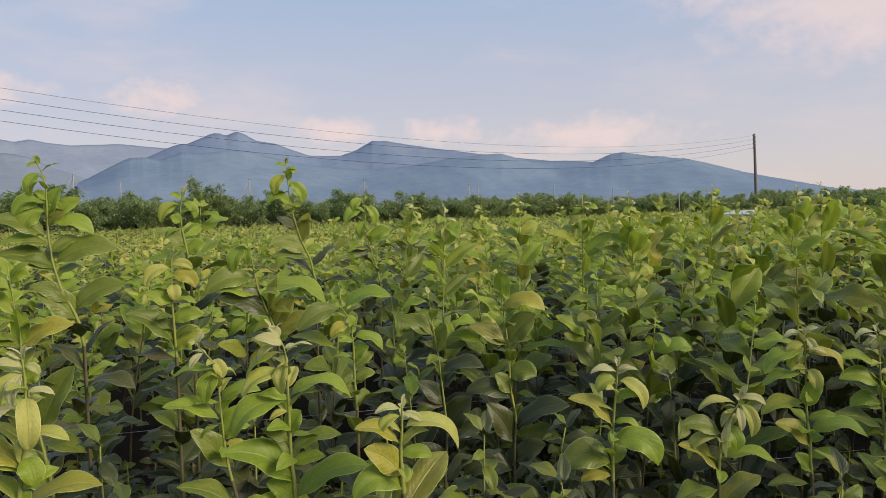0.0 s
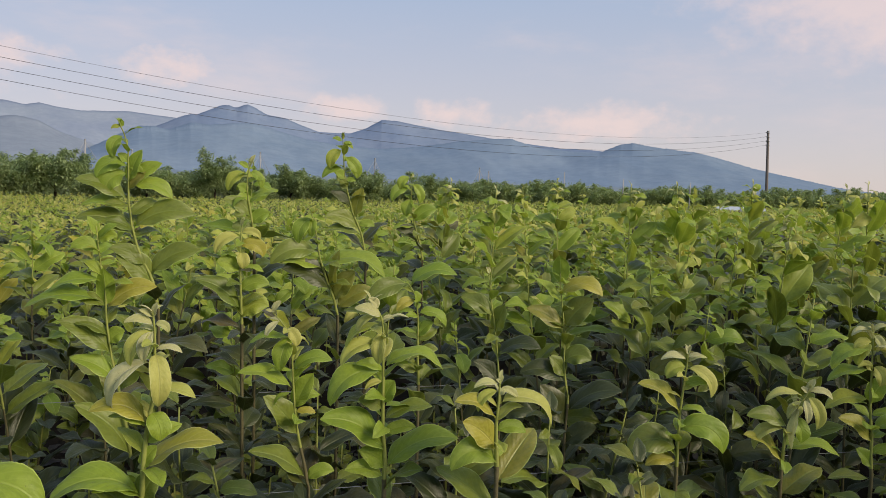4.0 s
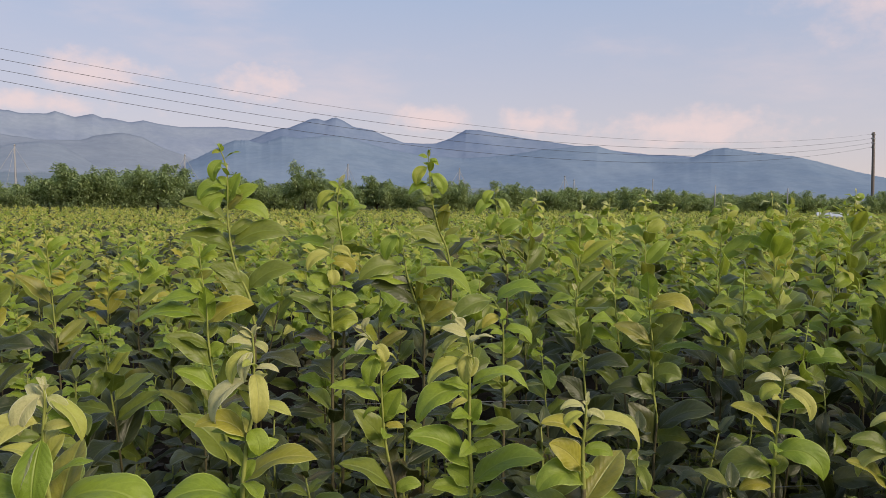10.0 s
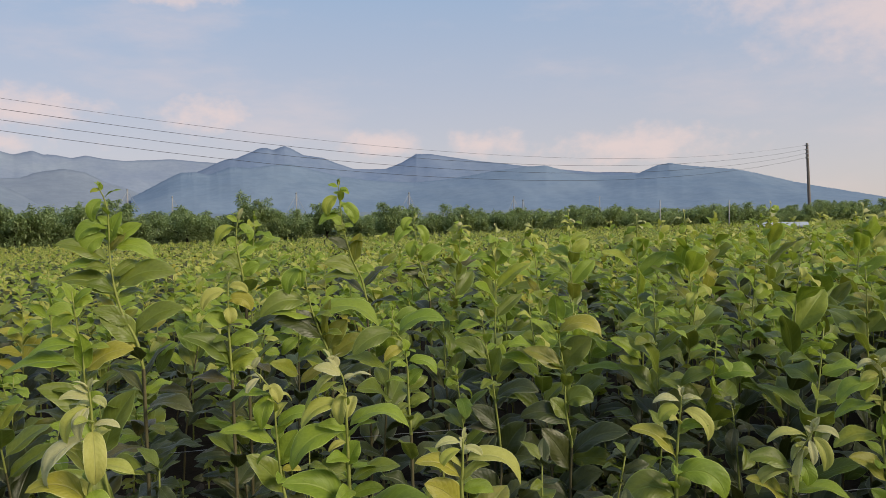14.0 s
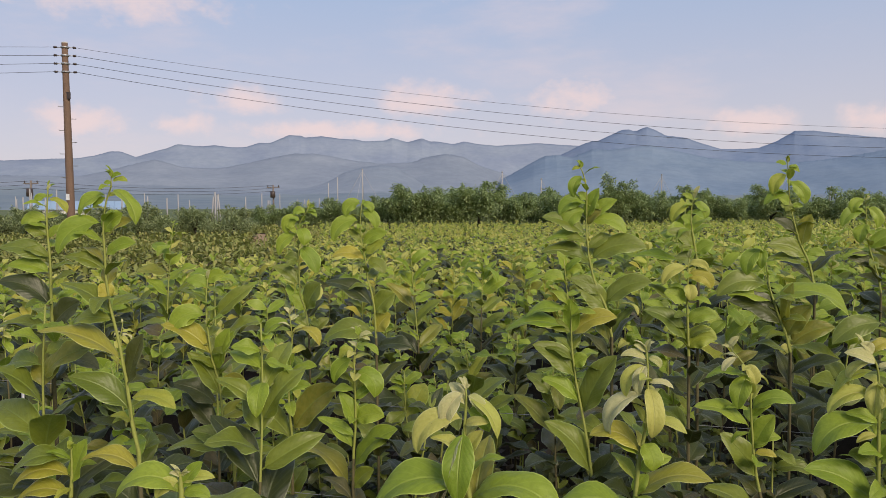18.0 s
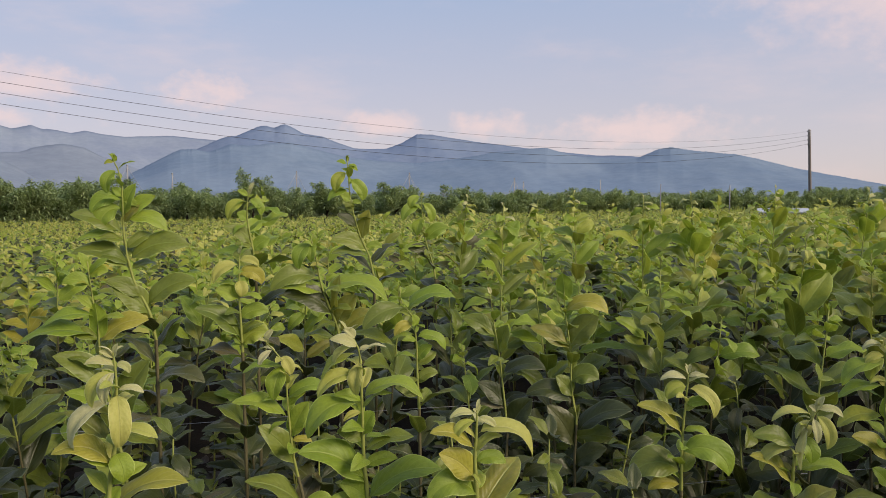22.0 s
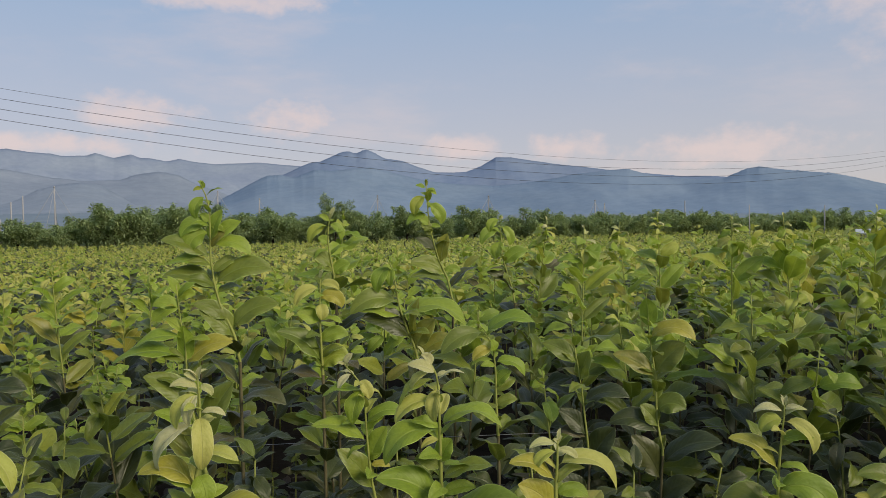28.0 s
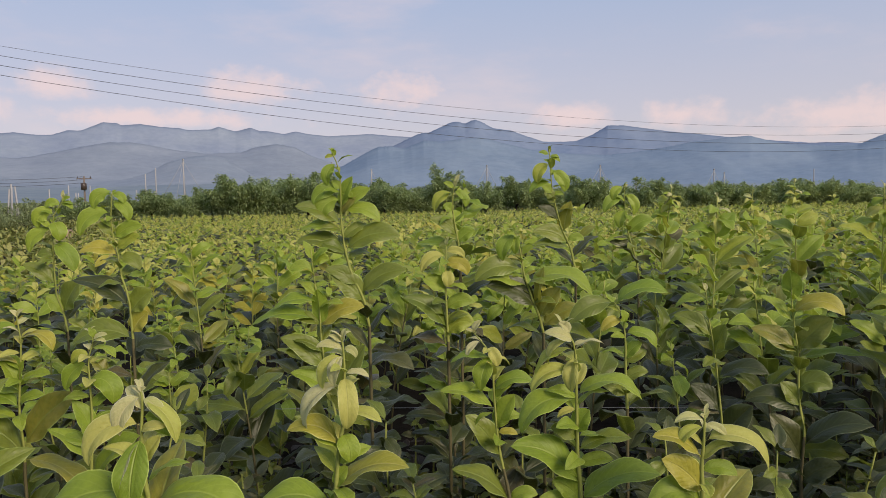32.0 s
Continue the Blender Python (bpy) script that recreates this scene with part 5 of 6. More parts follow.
grown((0.948, 2.114), PLAIN_WORDS, [(0.0, 0.0, 0.506), (0.006, -0.002, 0.629), (-0.011, 0.004, 0.729), (-0.012, 0.004, 0.84), (-0.031, 0.011, 0.98), (-0.034, 0.012, 1.068)],
      [(0.994, 124, 90, 0.094, 0.63, 0.3, 0.3, 'f'), (0.958, -116, 65, 0.158, 0.42, 2.2, 0.7, 'b'), (0.93, 81, 59, 0.123, 0.42, 0.6, -0.6, 'f'), (0.856, -119, 68, 0.132, 0.65, 0.7, 1.2, 'g'), (0.845, 79, 53, 0.149, 0.42, 0.8, -1.0, 'g'), (0.742, -116, 68, 0.101, 0.71, 2.0, 1.0, 'g')],
      [(0.697, 82, 69, 0.089, 0.63, 0.6, -1.2, 'g'), (0.675, 78, 58, 0.171, 0.42, 1.6, -0.8, 'd'), (0.582, -116, 61, 0.203, 0.42, 1.2, 0.6, 'd'), (0.535, 84, 72, 0.169, 0.49, 0.5, -1.2, 'd'), (0.476, -117, 61, 0.125, 0.54, 0.9, 1.0, 'd'), (0.447, 78, 49, 0.182, 0.45, 1.7, -0.9, 'd')])
grown((0.723, 2.122), PLAIN_WORDS, [(0.0, 0.0, 0.451), (0.009, -0.003, 0.59), (0.002, -0.001, 0.679), (-0.005, 0.002, 0.747), (-0.014, 0.005, 0.835), (-0.031, 0.011, 0.942), (-0.042, 0.014, 1.032), (-0.045, 0.015, 1.049)],
      [(1.023, 90, 97, 0.029, 0.49, 1.0, -1.3, 'w'), (0.997, 79, 27, 0.095, 0.42, 1.4, -0.5, 'f'), (0.894, 79, 53, 0.124, 0.47, 0.8, -1.1, 'g'), (0.839, -132, 85, 0.1, 0.63, 0.4, 1.3, 'g'), (0.769, -116, 60, 0.153, 0.42, 1.6, 0.6, 'd')],
      [(0.679, 81, 63, 0.117, 0.5, 0.7, -1.1, 'd'), (0.672, 78, 42, 0.097, 0.42, 1.0, -0.8, 'd'), (0.588, -121, 75, 0.148, 0.57, 0.6, 1.3, 'd'), (0.581, -116, 46, 0.11, 0.6, 1.2, 0.9, 'd'), (0.462, 81, 68, 0.14, 0.6, 0.8, -1.0, 'd')])
grown((-0.294, 1.835), PLAIN_WORDS, [(0.0, 0.0, 0.531), (-0.001, -0.0, 0.597), (-0.016, -0.001, 0.714), (-0.029, -0.001, 0.783), (-0.048, -0.002, 0.882), (-0.056, -0.003, 0.95), (-0.058, -0.003, 1.027), (-0.07, -0.003, 1.101), (-0.076, -0.004, 1.172)],
      [(1.144, 110, 84, 0.055, 0.42, 0.6, -1.2, 'f'), (1.13, -94, 79, 0.053, 0.62, 2.0, 1.2, 'f'), (1.112, 100, 59, 0.067, 0.54, 1.7, -1.1, 'f'), (1.041, 100, 27, 0.119, 0.42, 1.2, -0.4, 'f'), (0.992, 100, 34, 0.175, 0.42, 1.2, -0.3, 'f'), (0.983, 156, 89, 0.094, 0.51, 0.2, 0.2, 'f'), (0.975, -95, 64, 0.135, 0.42, 1.3, 0.9, 'b')],
      [(0.897, -96, 77, 0.049, 0.86, 1.2, 1.2, 'f'), (0.868, 102, 68, 0.147, 0.42, 1.0, -1.1, 'g'), (0.806, 101, 59, 0.122, 0.42, 0.9, -0.7, 'f'), (0.774, -102, 77, 0.187, 0.42, 0.5, 1.2, 'g'), (0.618, 103, 76, 0.195, 0.42, 0.9, -0.7, 'g'), (0.573, -102, 80, 0.131, 0.42, 0.5, 1.3, 'd')])
grown((-1.161, 1.584), PLAIN_WORDS, [(0.0, 0.0, 0.593), (-0.003, -0.001, 0.677), (-0.024, -0.007, 0.751), (-0.034, -0.009, 0.871), (-0.052, -0.014, 0.935), (-0.061, -0.017, 1.023), (-0.062, -0.017, 1.079), (-0.056, -0.015, 1.136)],
      [(1.127, -95, 94, 0.028, 0.53, 0.8, 1.3, 'w'), (1.115, -82, 75, 0.06, 0.59, 1.7, 1.3, 'f'), (1.105, 113, 70, 0.058, 0.61, 1.7, -1.1, 'f'), (1.037, 113, 30, 0.109, 0.52, 1.9, -1.2, 'f'), (0.935, 114, 67, 0.153, 0.42, 1.1, -0.6, 'b'), (0.895, -95, 81, 0.124, 0.44, 0.4, 1.3, 'f'), (0.89, -90, 76, 0.13, 0.42, 0.4, 0.8, 'f')],
      [(0.858, -82, 55, 0.075, 0.44, 1.3, 1.1, 'b'), (0.83, 118, 77, 0.147, 0.42, 0.7, -0.8, 'g'), (0.7, 113, 54, 0.11, 0.49, 0.9, -0.9, 'g'), (0.695, -82, 53, 0.076, 0.71, 1.1, 1.1, 'd'), (0.686, 112, 38, 0.17, 0.42, 1.1, -0.2, 'g'), (0.619, -82, 55, 0.099, 0.55, 1.2, 1.0, 'g')])
grown((-1.514, 2.751), TALL_WORDS, [(0.0, 0.0, 0.805), (-0.012, -0.001, 0.879), (-0.035, -0.004, 0.945), (-0.038, -0.004, 1.032), (-0.039, -0.004, 1.1), (-0.039, -0.004, 1.205), (-0.029, -0.003, 1.256), (0.001, 0.0, 1.287), (0.01, 0.001, 1.32)],
      [(1.305, -127, 94, 0.036, 0.39, 0.5, -0.1, 'w'), (1.294, -91, 69, 0.041, 0.46, 1.4, 1.3, 'f'), (1.287, -91, 17, 0.055, 0.42, 1.4, 0.7, 'f'), (1.278, 103, 69, 0.064, 0.55, 2.6, -1.2, 'f'), (1.251, 106, 32, 0.102, 0.6, 2.6, -1.3, 'f'), (1.22, -121, -11, 0.091, 0.7, 1.8, 0.2, 'f')],
      [(1.193, 106, 2, 0.132, 0.42, 1.7, -1.2, 'f'), (1.14, -95, -18, 0.142, 0.5, 1.2, 0.8, 'f'), (1.086, 103, 53, 0.064, 0.7, 1.5, -1.1, 'g'), (0.983, 105, 62, 0.141, 0.42, 0.9, -1.0, 'g'), (0.872, -97, 77, 0.146, 0.72, 0.6, 1.3, 'g'), (0.872, 107, 73, 0.094, 0.71, 0.8, -1.0, 'f')])
grown((-1.054, 2.314), TALL_WORDS, [(0.0, 0.0, 0.86), (-0.004, -0.0, 0.947), (-0.011, -0.001, 1.006), (-0.029, -0.003, 1.064), (-0.035, -0.004, 1.129), (-0.051, -0.005, 1.207), (-0.052, -0.006, 1.257), (-0.045, -0.005, 1.322)],
      [(1.317, 105, 28, 0.087, 0.52, 2.4, -1.3, 'f'), (1.315, -92, 28, 0.057, 0.51, 2.3, 0.9, 'f'), (1.287, -94, 17, 0.092, 0.45, 2.2, 0.9, 'f'), (1.259, 105, 17, 0.134, 0.42, 1.9, -1.2, 'f'), (1.233, 104, 52, 0.026, 0.61, 1.2, -1.1, 'w'), (1.187, 105, 69, 0.063, 0.6, 1.0, -1.1, 'g'), (1.177, -91, 54, 0.105, 0.47, 1.0, 1.3, 'f')],
      [(1.14, -92, 56, 0.094, 0.44, 0.8, 1.3, 'f'), (1.122, 103, 50, 0.128, 0.42, 1.5, -0.8, 'b'), (1.118, -92, 20, 0.088, 0.56, 1.7, 0.9, 'g'), (0.959, 104, 58, 0.198, 0.42, 1.0, -0.6, 'd'), (0.944, -93, 61, 0.104, 0.8, 0.6, 1.3, 'g'), (0.876, -94, 74, 0.091, 0.83, 0.8, 1.3, 'b'), (0.857, 103, 43, 0.201, 0.42, 1.6, -0.8, 'g')])
grown((-0.26, 2.041), TALL_WORDS, [(0.0, 0.0, 0.945), (-0.013, -0.001, 1.021), (-0.026, -0.003, 1.049), (-0.049, -0.005, 1.101), (-0.061, -0.007, 1.156), (-0.07, -0.007, 1.22), (-0.07, -0.007, 1.281), (-0.07, -0.008, 1.357), (-0.078, -0.008, 1.393), (-0.091, -0.01, 1.42)],
      [(1.41, -175, 101, 0.021, 0.73, 0.6, -0.3, 'f'), (1.409, 103, 37, 0.027, 0.44, 1.6, -1.2, 'f'), (1.39, 113, -15, 0.073, 0.46, 1.8, -1.0, 'f'), (1.318, 106, 75, 0.038, 0.62, 1.1, -1.3, 'f'), (1.311, 103, 38, 0.096, 0.44, 2.1, -1.2, 'f'), (1.31, -92, 26, 0.043, 0.51, 2.1, 1.2, 'f'), (1.292, 106, 15, 0.093, 0.6, 2.2, -1.1, 'f'), (1.266, -103, 83, 0.098, 0.42, 0.5, 1.3, 'f'), (1.261, -91, 31, 0.122, 0.42, 1.6, 0.8, 'f')],
      [(1.255, -93, 63, 0.11, 0.42, 0.8, 1.1, 'f'), (1.224, 104, 49, 0.139, 0.42, 0.9, -0.9, 'g'), (1.207, 103, 31, 0.118, 0.42, 1.0, -0.5, 'f'), (1.153, -91, 52, 0.168, 0.42, 1.3, 1.0, 'g'), (1.123, 103, 65, 0.165, 0.42, 1.5, -0.7, 'g'), (1.054, 104, 59, 0.107, 0.43, 1.0, -1.2, 'g'), (1.032, -92, 63, 0.152, 0.42, 1.2, 1.0, 'g'), (1.008, 105, 65, 0.126, 0.54, 0.8, -1.2, 'g'), (0.992, 103, 48, 0.088, 0.58, 1.9, -1.1, 'b')])
grown((-0.048, 2.188), PLAIN_WORDS, [(0.0, 0.0, 0.873), (-0.003, -0.0, 0.942), (-0.007, -0.001, 1.049), (-0.004, -0.0, 1.149), (0.003, 0.0, 1.179)],
      [(1.154, -109, 100, 0.031, 0.46, 0.9, 1.3, 'w'), (1.135, -91, 40, 0.066, 0.4, 1.9, 1.2, 'y'), (1.125, 104, 21, 0.099, 0.38, 1.9, -1.0, 'y'), (1.093, -91, 53, 0.09, 0.5, 2.6, 1.2, 'b'), (1.083, -154, -33, 0.054, 0.76, 1.4, 0.2, 'y')],
      [(1.025, 104, 51, 0.077, 0.67, 0.9, -1.2, 'f'), (0.966, -91, 61, 0.093, 0.52, 1.6, 1.1, 'f'), (0.904, 104, 70, 0.175, 0.42, 1.1, -0.8, 'g'), (0.889, -92, 85, 0.102, 0.7, 2.1, 1.1, 'f')])
grown((-0.013, 2.37), TALL_WORDS, [(0.0, 0.0, 1.078), (-0.008, -0.001, 1.166), (-0.016, -0.002, 1.206), (-0.024, -0.003, 1.26), (-0.021, -0.002, 1.318), (-0.008, -0.001, 1.35)],
      [(1.327, -101, 83, 0.046, 0.37, 0.6, 1.3, 'w'), (1.322, 104, 62, 0.041, 0.47, 1.1, -1.3, 'f'), (1.312, -95, 11, 0.074, 0.42, 2.2, 1.0, 'f'), (1.309, 105, 9, 0.093, 0.42, 1.8, -0.9, 'f')],
      [(1.249, 104, 66, 0.041, 0.85, 1.1, -1.3, 'f'), (1.169, 104, 69, 0.114, 0.42, 1.2, -1.2, 'g'), (1.151, -93, 69, 0.07, 0.68, 1.1, 1.2, 'f'), (1.124, 103, 53, 0.073, 0.64, 1.3, -1.2, 'g')])
grown((0.415, 2.847), TALL_WORDS, [(0.0, 0.0, 1.014), (-0.019, -0.002, 1.1), (-0.055, -0.006, 1.177), (-0.078, -0.008, 1.263), (-0.09, -0.01, 1.322), (-0.097, -0.01, 1.416), (-0.1, -0.011, 1.473)],
      [(1.456, 162, 99, 0.03, 0.45, 0.6, -0.1, 'f'), (1.45, 103, 36, 0.045, 0.42, 0.8, -1.1, 'f'), (1.441, -92, 11, 0.044, 0.42, 1.2, 1.1, 'f'), (1.418, 109, -4, 0.105, 0.45, 1.9, -0.9, 'f'), (1.386, -96, -7, 0.102, 0.51, 1.7, 1.3, 'f'), (1.348, 103, 13, 0.102, 0.42, 1.3, -0.7, 'f'), (1.305, 104, 59, 0.059, 0.65, 0.9, -1.3, 'f')],
      [(1.301, -91, 37, 0.042, 0.48, 1.3, 1.3, 'f'), (1.263, 106, 69, 0.072, 0.66, 0.7, -1.3, 'g'), (1.201, 104, 57, 0.106, 0.42, 0.8, -1.2, 'd'), (1.156, -115, 88, 0.125, 0.53, 0.4, 1.3, 'b'), (1.126, -91, 48, 0.07, 0.49, 1.6, 1.2, 'f'), (1.113, 103, 51, 0.16, 0.42, 1.1, -1.2, 'g'), (1.091, 103, 33, 0.16, 0.42, 0.9, -0.5, 'g')])
grown((0.242, 2.304), PLAIN_WORDS, [(0.0, 0.0, 0.876), (-0.012, -0.001, 0.926), (-0.037, -0.004, 0.989), (-0.06, -0.006, 1.06), (-0.072, -0.008, 1.137), (-0.083, -0.009, 1.179), (-0.087, -0.009, 1.196)],
      [(1.181, 111, -13, 0.102, 0.47, 1.7, -0.8, 'f'), (1.179, 166, -31, 0.065, 0.54, 1.4, 0.2, 'f'), (1.069, 103, 32, 0.171, 0.42, 1.5, -0.9, 'g'), (1.025, -91, 44, 0.236, 0.42, 1.9, 0.4, 'f'), (1.018, 103, 35, 0.157, 0.42, 0.8, -0.6, 'f')],
      [(0.947, -122, 88, 0.139, 0.42, 0.3, 1.0, 'b'), (0.945, 103, 64, 0.192, 0.42, 1.3, -1.1, 'd'), (0.919, -96, 74, 0.117, 0.59, 0.6, 1.1, 'g'), (0.89, -92, 57, 0.143, 0.44, 1.0, 1.0, 'g')])
grown((0.747, 3.276), TALL_WORDS, [(0.0, 0.0, 0.955), (-0.009, -0.001, 1.011), (-0.046, -0.005, 1.129), (-0.058, -0.006, 1.197), (-0.067, -0.007, 1.341)],
      [(1.331, 107, 6, 0.093, 0.47, 2.0, -0.8, 'f'), (1.322, -95, 96, 0.028, 0.65, 1.6, 1.1, 'w'), (1.295, -99, -7, 0.106, 0.42, 2.0, 1.3, 'f'), (1.285, 104, 14, 0.128, 0.42, 1.7, -0.9, 'f')],
      [(1.234, 135, -26, 0.096, 0.62, 1.3, -0.2, 'f'), (1.124, -93, 70, 0.133, 0.51, 1.3, 1.1, 'f'), (1.102, 103, 23, 0.119, 0.42, 0.9, -0.4, 'f'), (1.063, 103, 45, 0.118, 0.46, 1.0, -1.3, 'd')])
grown((-1.157, 1.221), TALL_WORDS, [(0.0, 0.0, 0.755), (-0.002, -0.0, 0.819), (-0.01, -0.003, 0.859), (-0.018, -0.005, 0.924), (-0.023, -0.006, 0.969), (-0.036, -0.01, 1.052), (-0.049, -0.013, 1.108), (-0.056, -0.015, 1.167), (-0.056, -0.015, 1.211), (-0.058, -0.016, 1.265), (-0.055, -0.015, 1.299), (-0.048, -0.013, 1.332), (-0.037, -0.01, 1.351), (-0.039, -0.011, 1.377)],
      [(1.363, -82, 66, 0.026, 0.42, 1.5, 1.3, 'f'), (1.362, 169, 104, 0.024, 0.54, 0.8, -1.3, 'f'), (1.357, -81, 39, 0.037, 0.42, 1.3, 0.8, 'f'), (1.352, 113, 64, 0.016, 0.65, 1.9, -1.2, 'f'), (1.344, -86, -13, 0.097, 0.42, 1.4, 0.2, 'f'), (1.33, 114, 13, 0.076, 0.42, 1.7, -0.9, 'f'), (1.325, 114, 4, 0.035, 0.44, 1.4, -1.3, 'f'), (1.275, 114, 14, 0.119, 0.42, 1.7, -1.1, 'f'), (1.253, -84, 70, 0.062, 0.68, 0.9, 1.3, 'f'), (1.247, -82, 55, 0.074, 0.42, 0.9, 0.9, 'g')],
      [(1.208, -82, 55, 0.076, 0.42, 1.1, 1.1, 'f'), (1.179, 113, 51, 0.086, 0.42, 1.0, -0.7, 'g'), (1.123, 119, 80, 0.037, 0.96, 0.7, -1.0, 'b'), (1.089, 114, 61, 0.123, 0.42, 0.9, -0.4, 'g'), (0.994, 113, 52, 0.183, 0.42, 1.0, -0.2, 'b'), (0.941, -94, 81, 0.125, 0.43, 0.4, 1.3, 'd'), (0.922, -82, 27, 0.108, 0.42, 1.3, 0.4, 'f'), (0.895, 114, 59, 0.145, 0.42, 0.9, -0.7, 'g'), (0.764, 113, 67, 0.135, 0.42, 1.7, -0.2, 'b')])
grown((-1.54, 1.41), TALL_WORDS, [(0.0, 0.0, 0.967), (0.002, 0.0, 1.017), (0.001, 0.0, 1.076), (0.002, 0.0, 1.176), (-0.004, -0.001, 1.274), (0.001, 0.0, 1.338), (0.002, 0.001, 1.358)],
      [(1.345, -87, 91, 0.02, 0.57, 1.1, 1.3, 'w'), (1.331, 113, 31, 0.038, 0.49, 2.0, -1.3, 'f'), (1.329, -83, 5, 0.065, 0.42, 1.4, 0.3, 'f'), (1.274, 113, 44, 0.065, 0.48, 1.7, -1.2, 'f'), (1.239, -82, 56, 0.045, 0.54, 1.0, 1.3, 'f'), (1.238, 113, 54, 0.061, 0.63, 1.1, -1.1, 'g')],
      [(1.176, 113, 50, 0.123, 0.42, 1.1, -0.8, 'g'), (1.149, 113, 42, 0.102, 0.42, 1.0, -0.9, 'f'), (1.068, 114, 64, 0.143, 0.42, 1.2, -0.9, 'd'), (1.023, -83, 60, 0.098, 0.66, 0.7, 1.3, 'd'), (1.011, 113, 34, 0.127, 0.42, 0.9, -0.4, 'g')])
grown((-0.785, 0.829), PALE_WORDS, [(0.0, 0.0, 0.909), (-0.001, -0.0, 0.934), (-0.002, -0.001, 0.945)],
      [(0.938, -82, 58, 0.021, 0.36, 0.9, 1.1, 'w'), (0.937, 113, 69, 0.018, 0.41, 1.5, -0.9, 'w'), (0.932, 114, 7, 0.043, 0.51, 1.4, -1.1, 'y'), (0.928, -81, 41, 0.052, 0.36, 1.0, 0.7, 'y')],
      [(0.92, -85, 66, 0.053, 0.42, 0.5, 1.3, 'f'), (0.912, -81, 42, 0.045, 0.44, 1.5, 0.8, 'f'), (0.909, 112, 72, 0.112, 0.42, 2.4, -0.4, 'f')])
grown((-1.317, 1.209), PLAIN_WORDS, [(0.0, 0.0, 0.709), (0.005, 0.001, 0.768), (0.004, 0.001, 0.816)],
      [(0.807, 125, 94, 0.023, 0.64, 0.8, -1.0, 'f'), (0.786, 113, 31, 0.135, 0.42, 1.5, -0.4, 'g'), (0.749, 113, 45, 0.138, 0.42, 1.9, -0.4, 'b')],
      [(0.73, -91, 76, 0.115, 0.42, 0.3, 1.3, 'f'), (0.709, 113, 44, 0.119, 0.42, 1.6, -0.4, 'b')])


def in_field(x, y):
    """Whether seedlings stand here."""
    d, az = math.hypot(x, y), math.degrees(math.atan2(x, y))
    if d > 9 and az < -27 - 2 * math.sin(d):
        return False
    if d < 3.2 and 66 < az < 172:      # unseen gap beside the beds, cleared so sun reaches the near plants
        return False
    return y < row_y(x) - 1.6 if y > 0 else True


def scatter():
    """Places of all other seedlings: rows along x with uneven gaps."""
    rg = np.random.default_rng(5)
    hx = np.array([[p[0], p[1]] for p in HEROES] + [list(p) for p in SHOOTS])
    out = []
    y = -9.0
    while y < 54:
        x = -34.0
        step = 0.27 if abs(y) < 14 else 0.36
        while x < 70:
            px, py = x + rg.uniform(-0.09, 0.09), y + rg.uniform(-0.11, 0.11)
            d = math.hypot(px, py)
            az = math.degrees(math.atan2(px, py))
            x += step * rg.uniform(0.85, 1.3)
            if d < 0.72 or not in_field(px, py) or (d > 14 and not -50 < az < 66) or (d > 11 and py < 0):
                continue
            if d < 2.5 and rg.random() < 0.25:
                continue
            if d < 5.5 and np.min(np.hypot(*(hx - (px, py)).T)) < 0.17:
                continue
            out.append((px, py, d, az, rg.random()))
        y += 0.36 if abs(y) < 14 else 0.44
    return out


PLACES = scatter()
near = [p for p in PLACES if p[1] > 0.3 and p[2] < 4.6 and -52 < p[3] < 60]
near.sort(key=lambda p: p[2])
near = near[:185]
taken = {id(p) for p in near}
for p in near:
    px, py, d, az, r = p
    h = height_at(px, py) * (0.70 + 0.28 * r)
    if d < 2.4:
        h = min(h, 0.46 + 0.20 * r + 0.07 * d)
    # nearest fillers get the dark habit, painting in the shade below the shoots
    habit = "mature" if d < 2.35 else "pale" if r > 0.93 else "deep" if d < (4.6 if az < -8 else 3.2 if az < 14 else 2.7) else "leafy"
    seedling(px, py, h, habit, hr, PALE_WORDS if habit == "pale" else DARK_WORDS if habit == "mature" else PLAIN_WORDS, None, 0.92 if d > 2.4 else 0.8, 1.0)


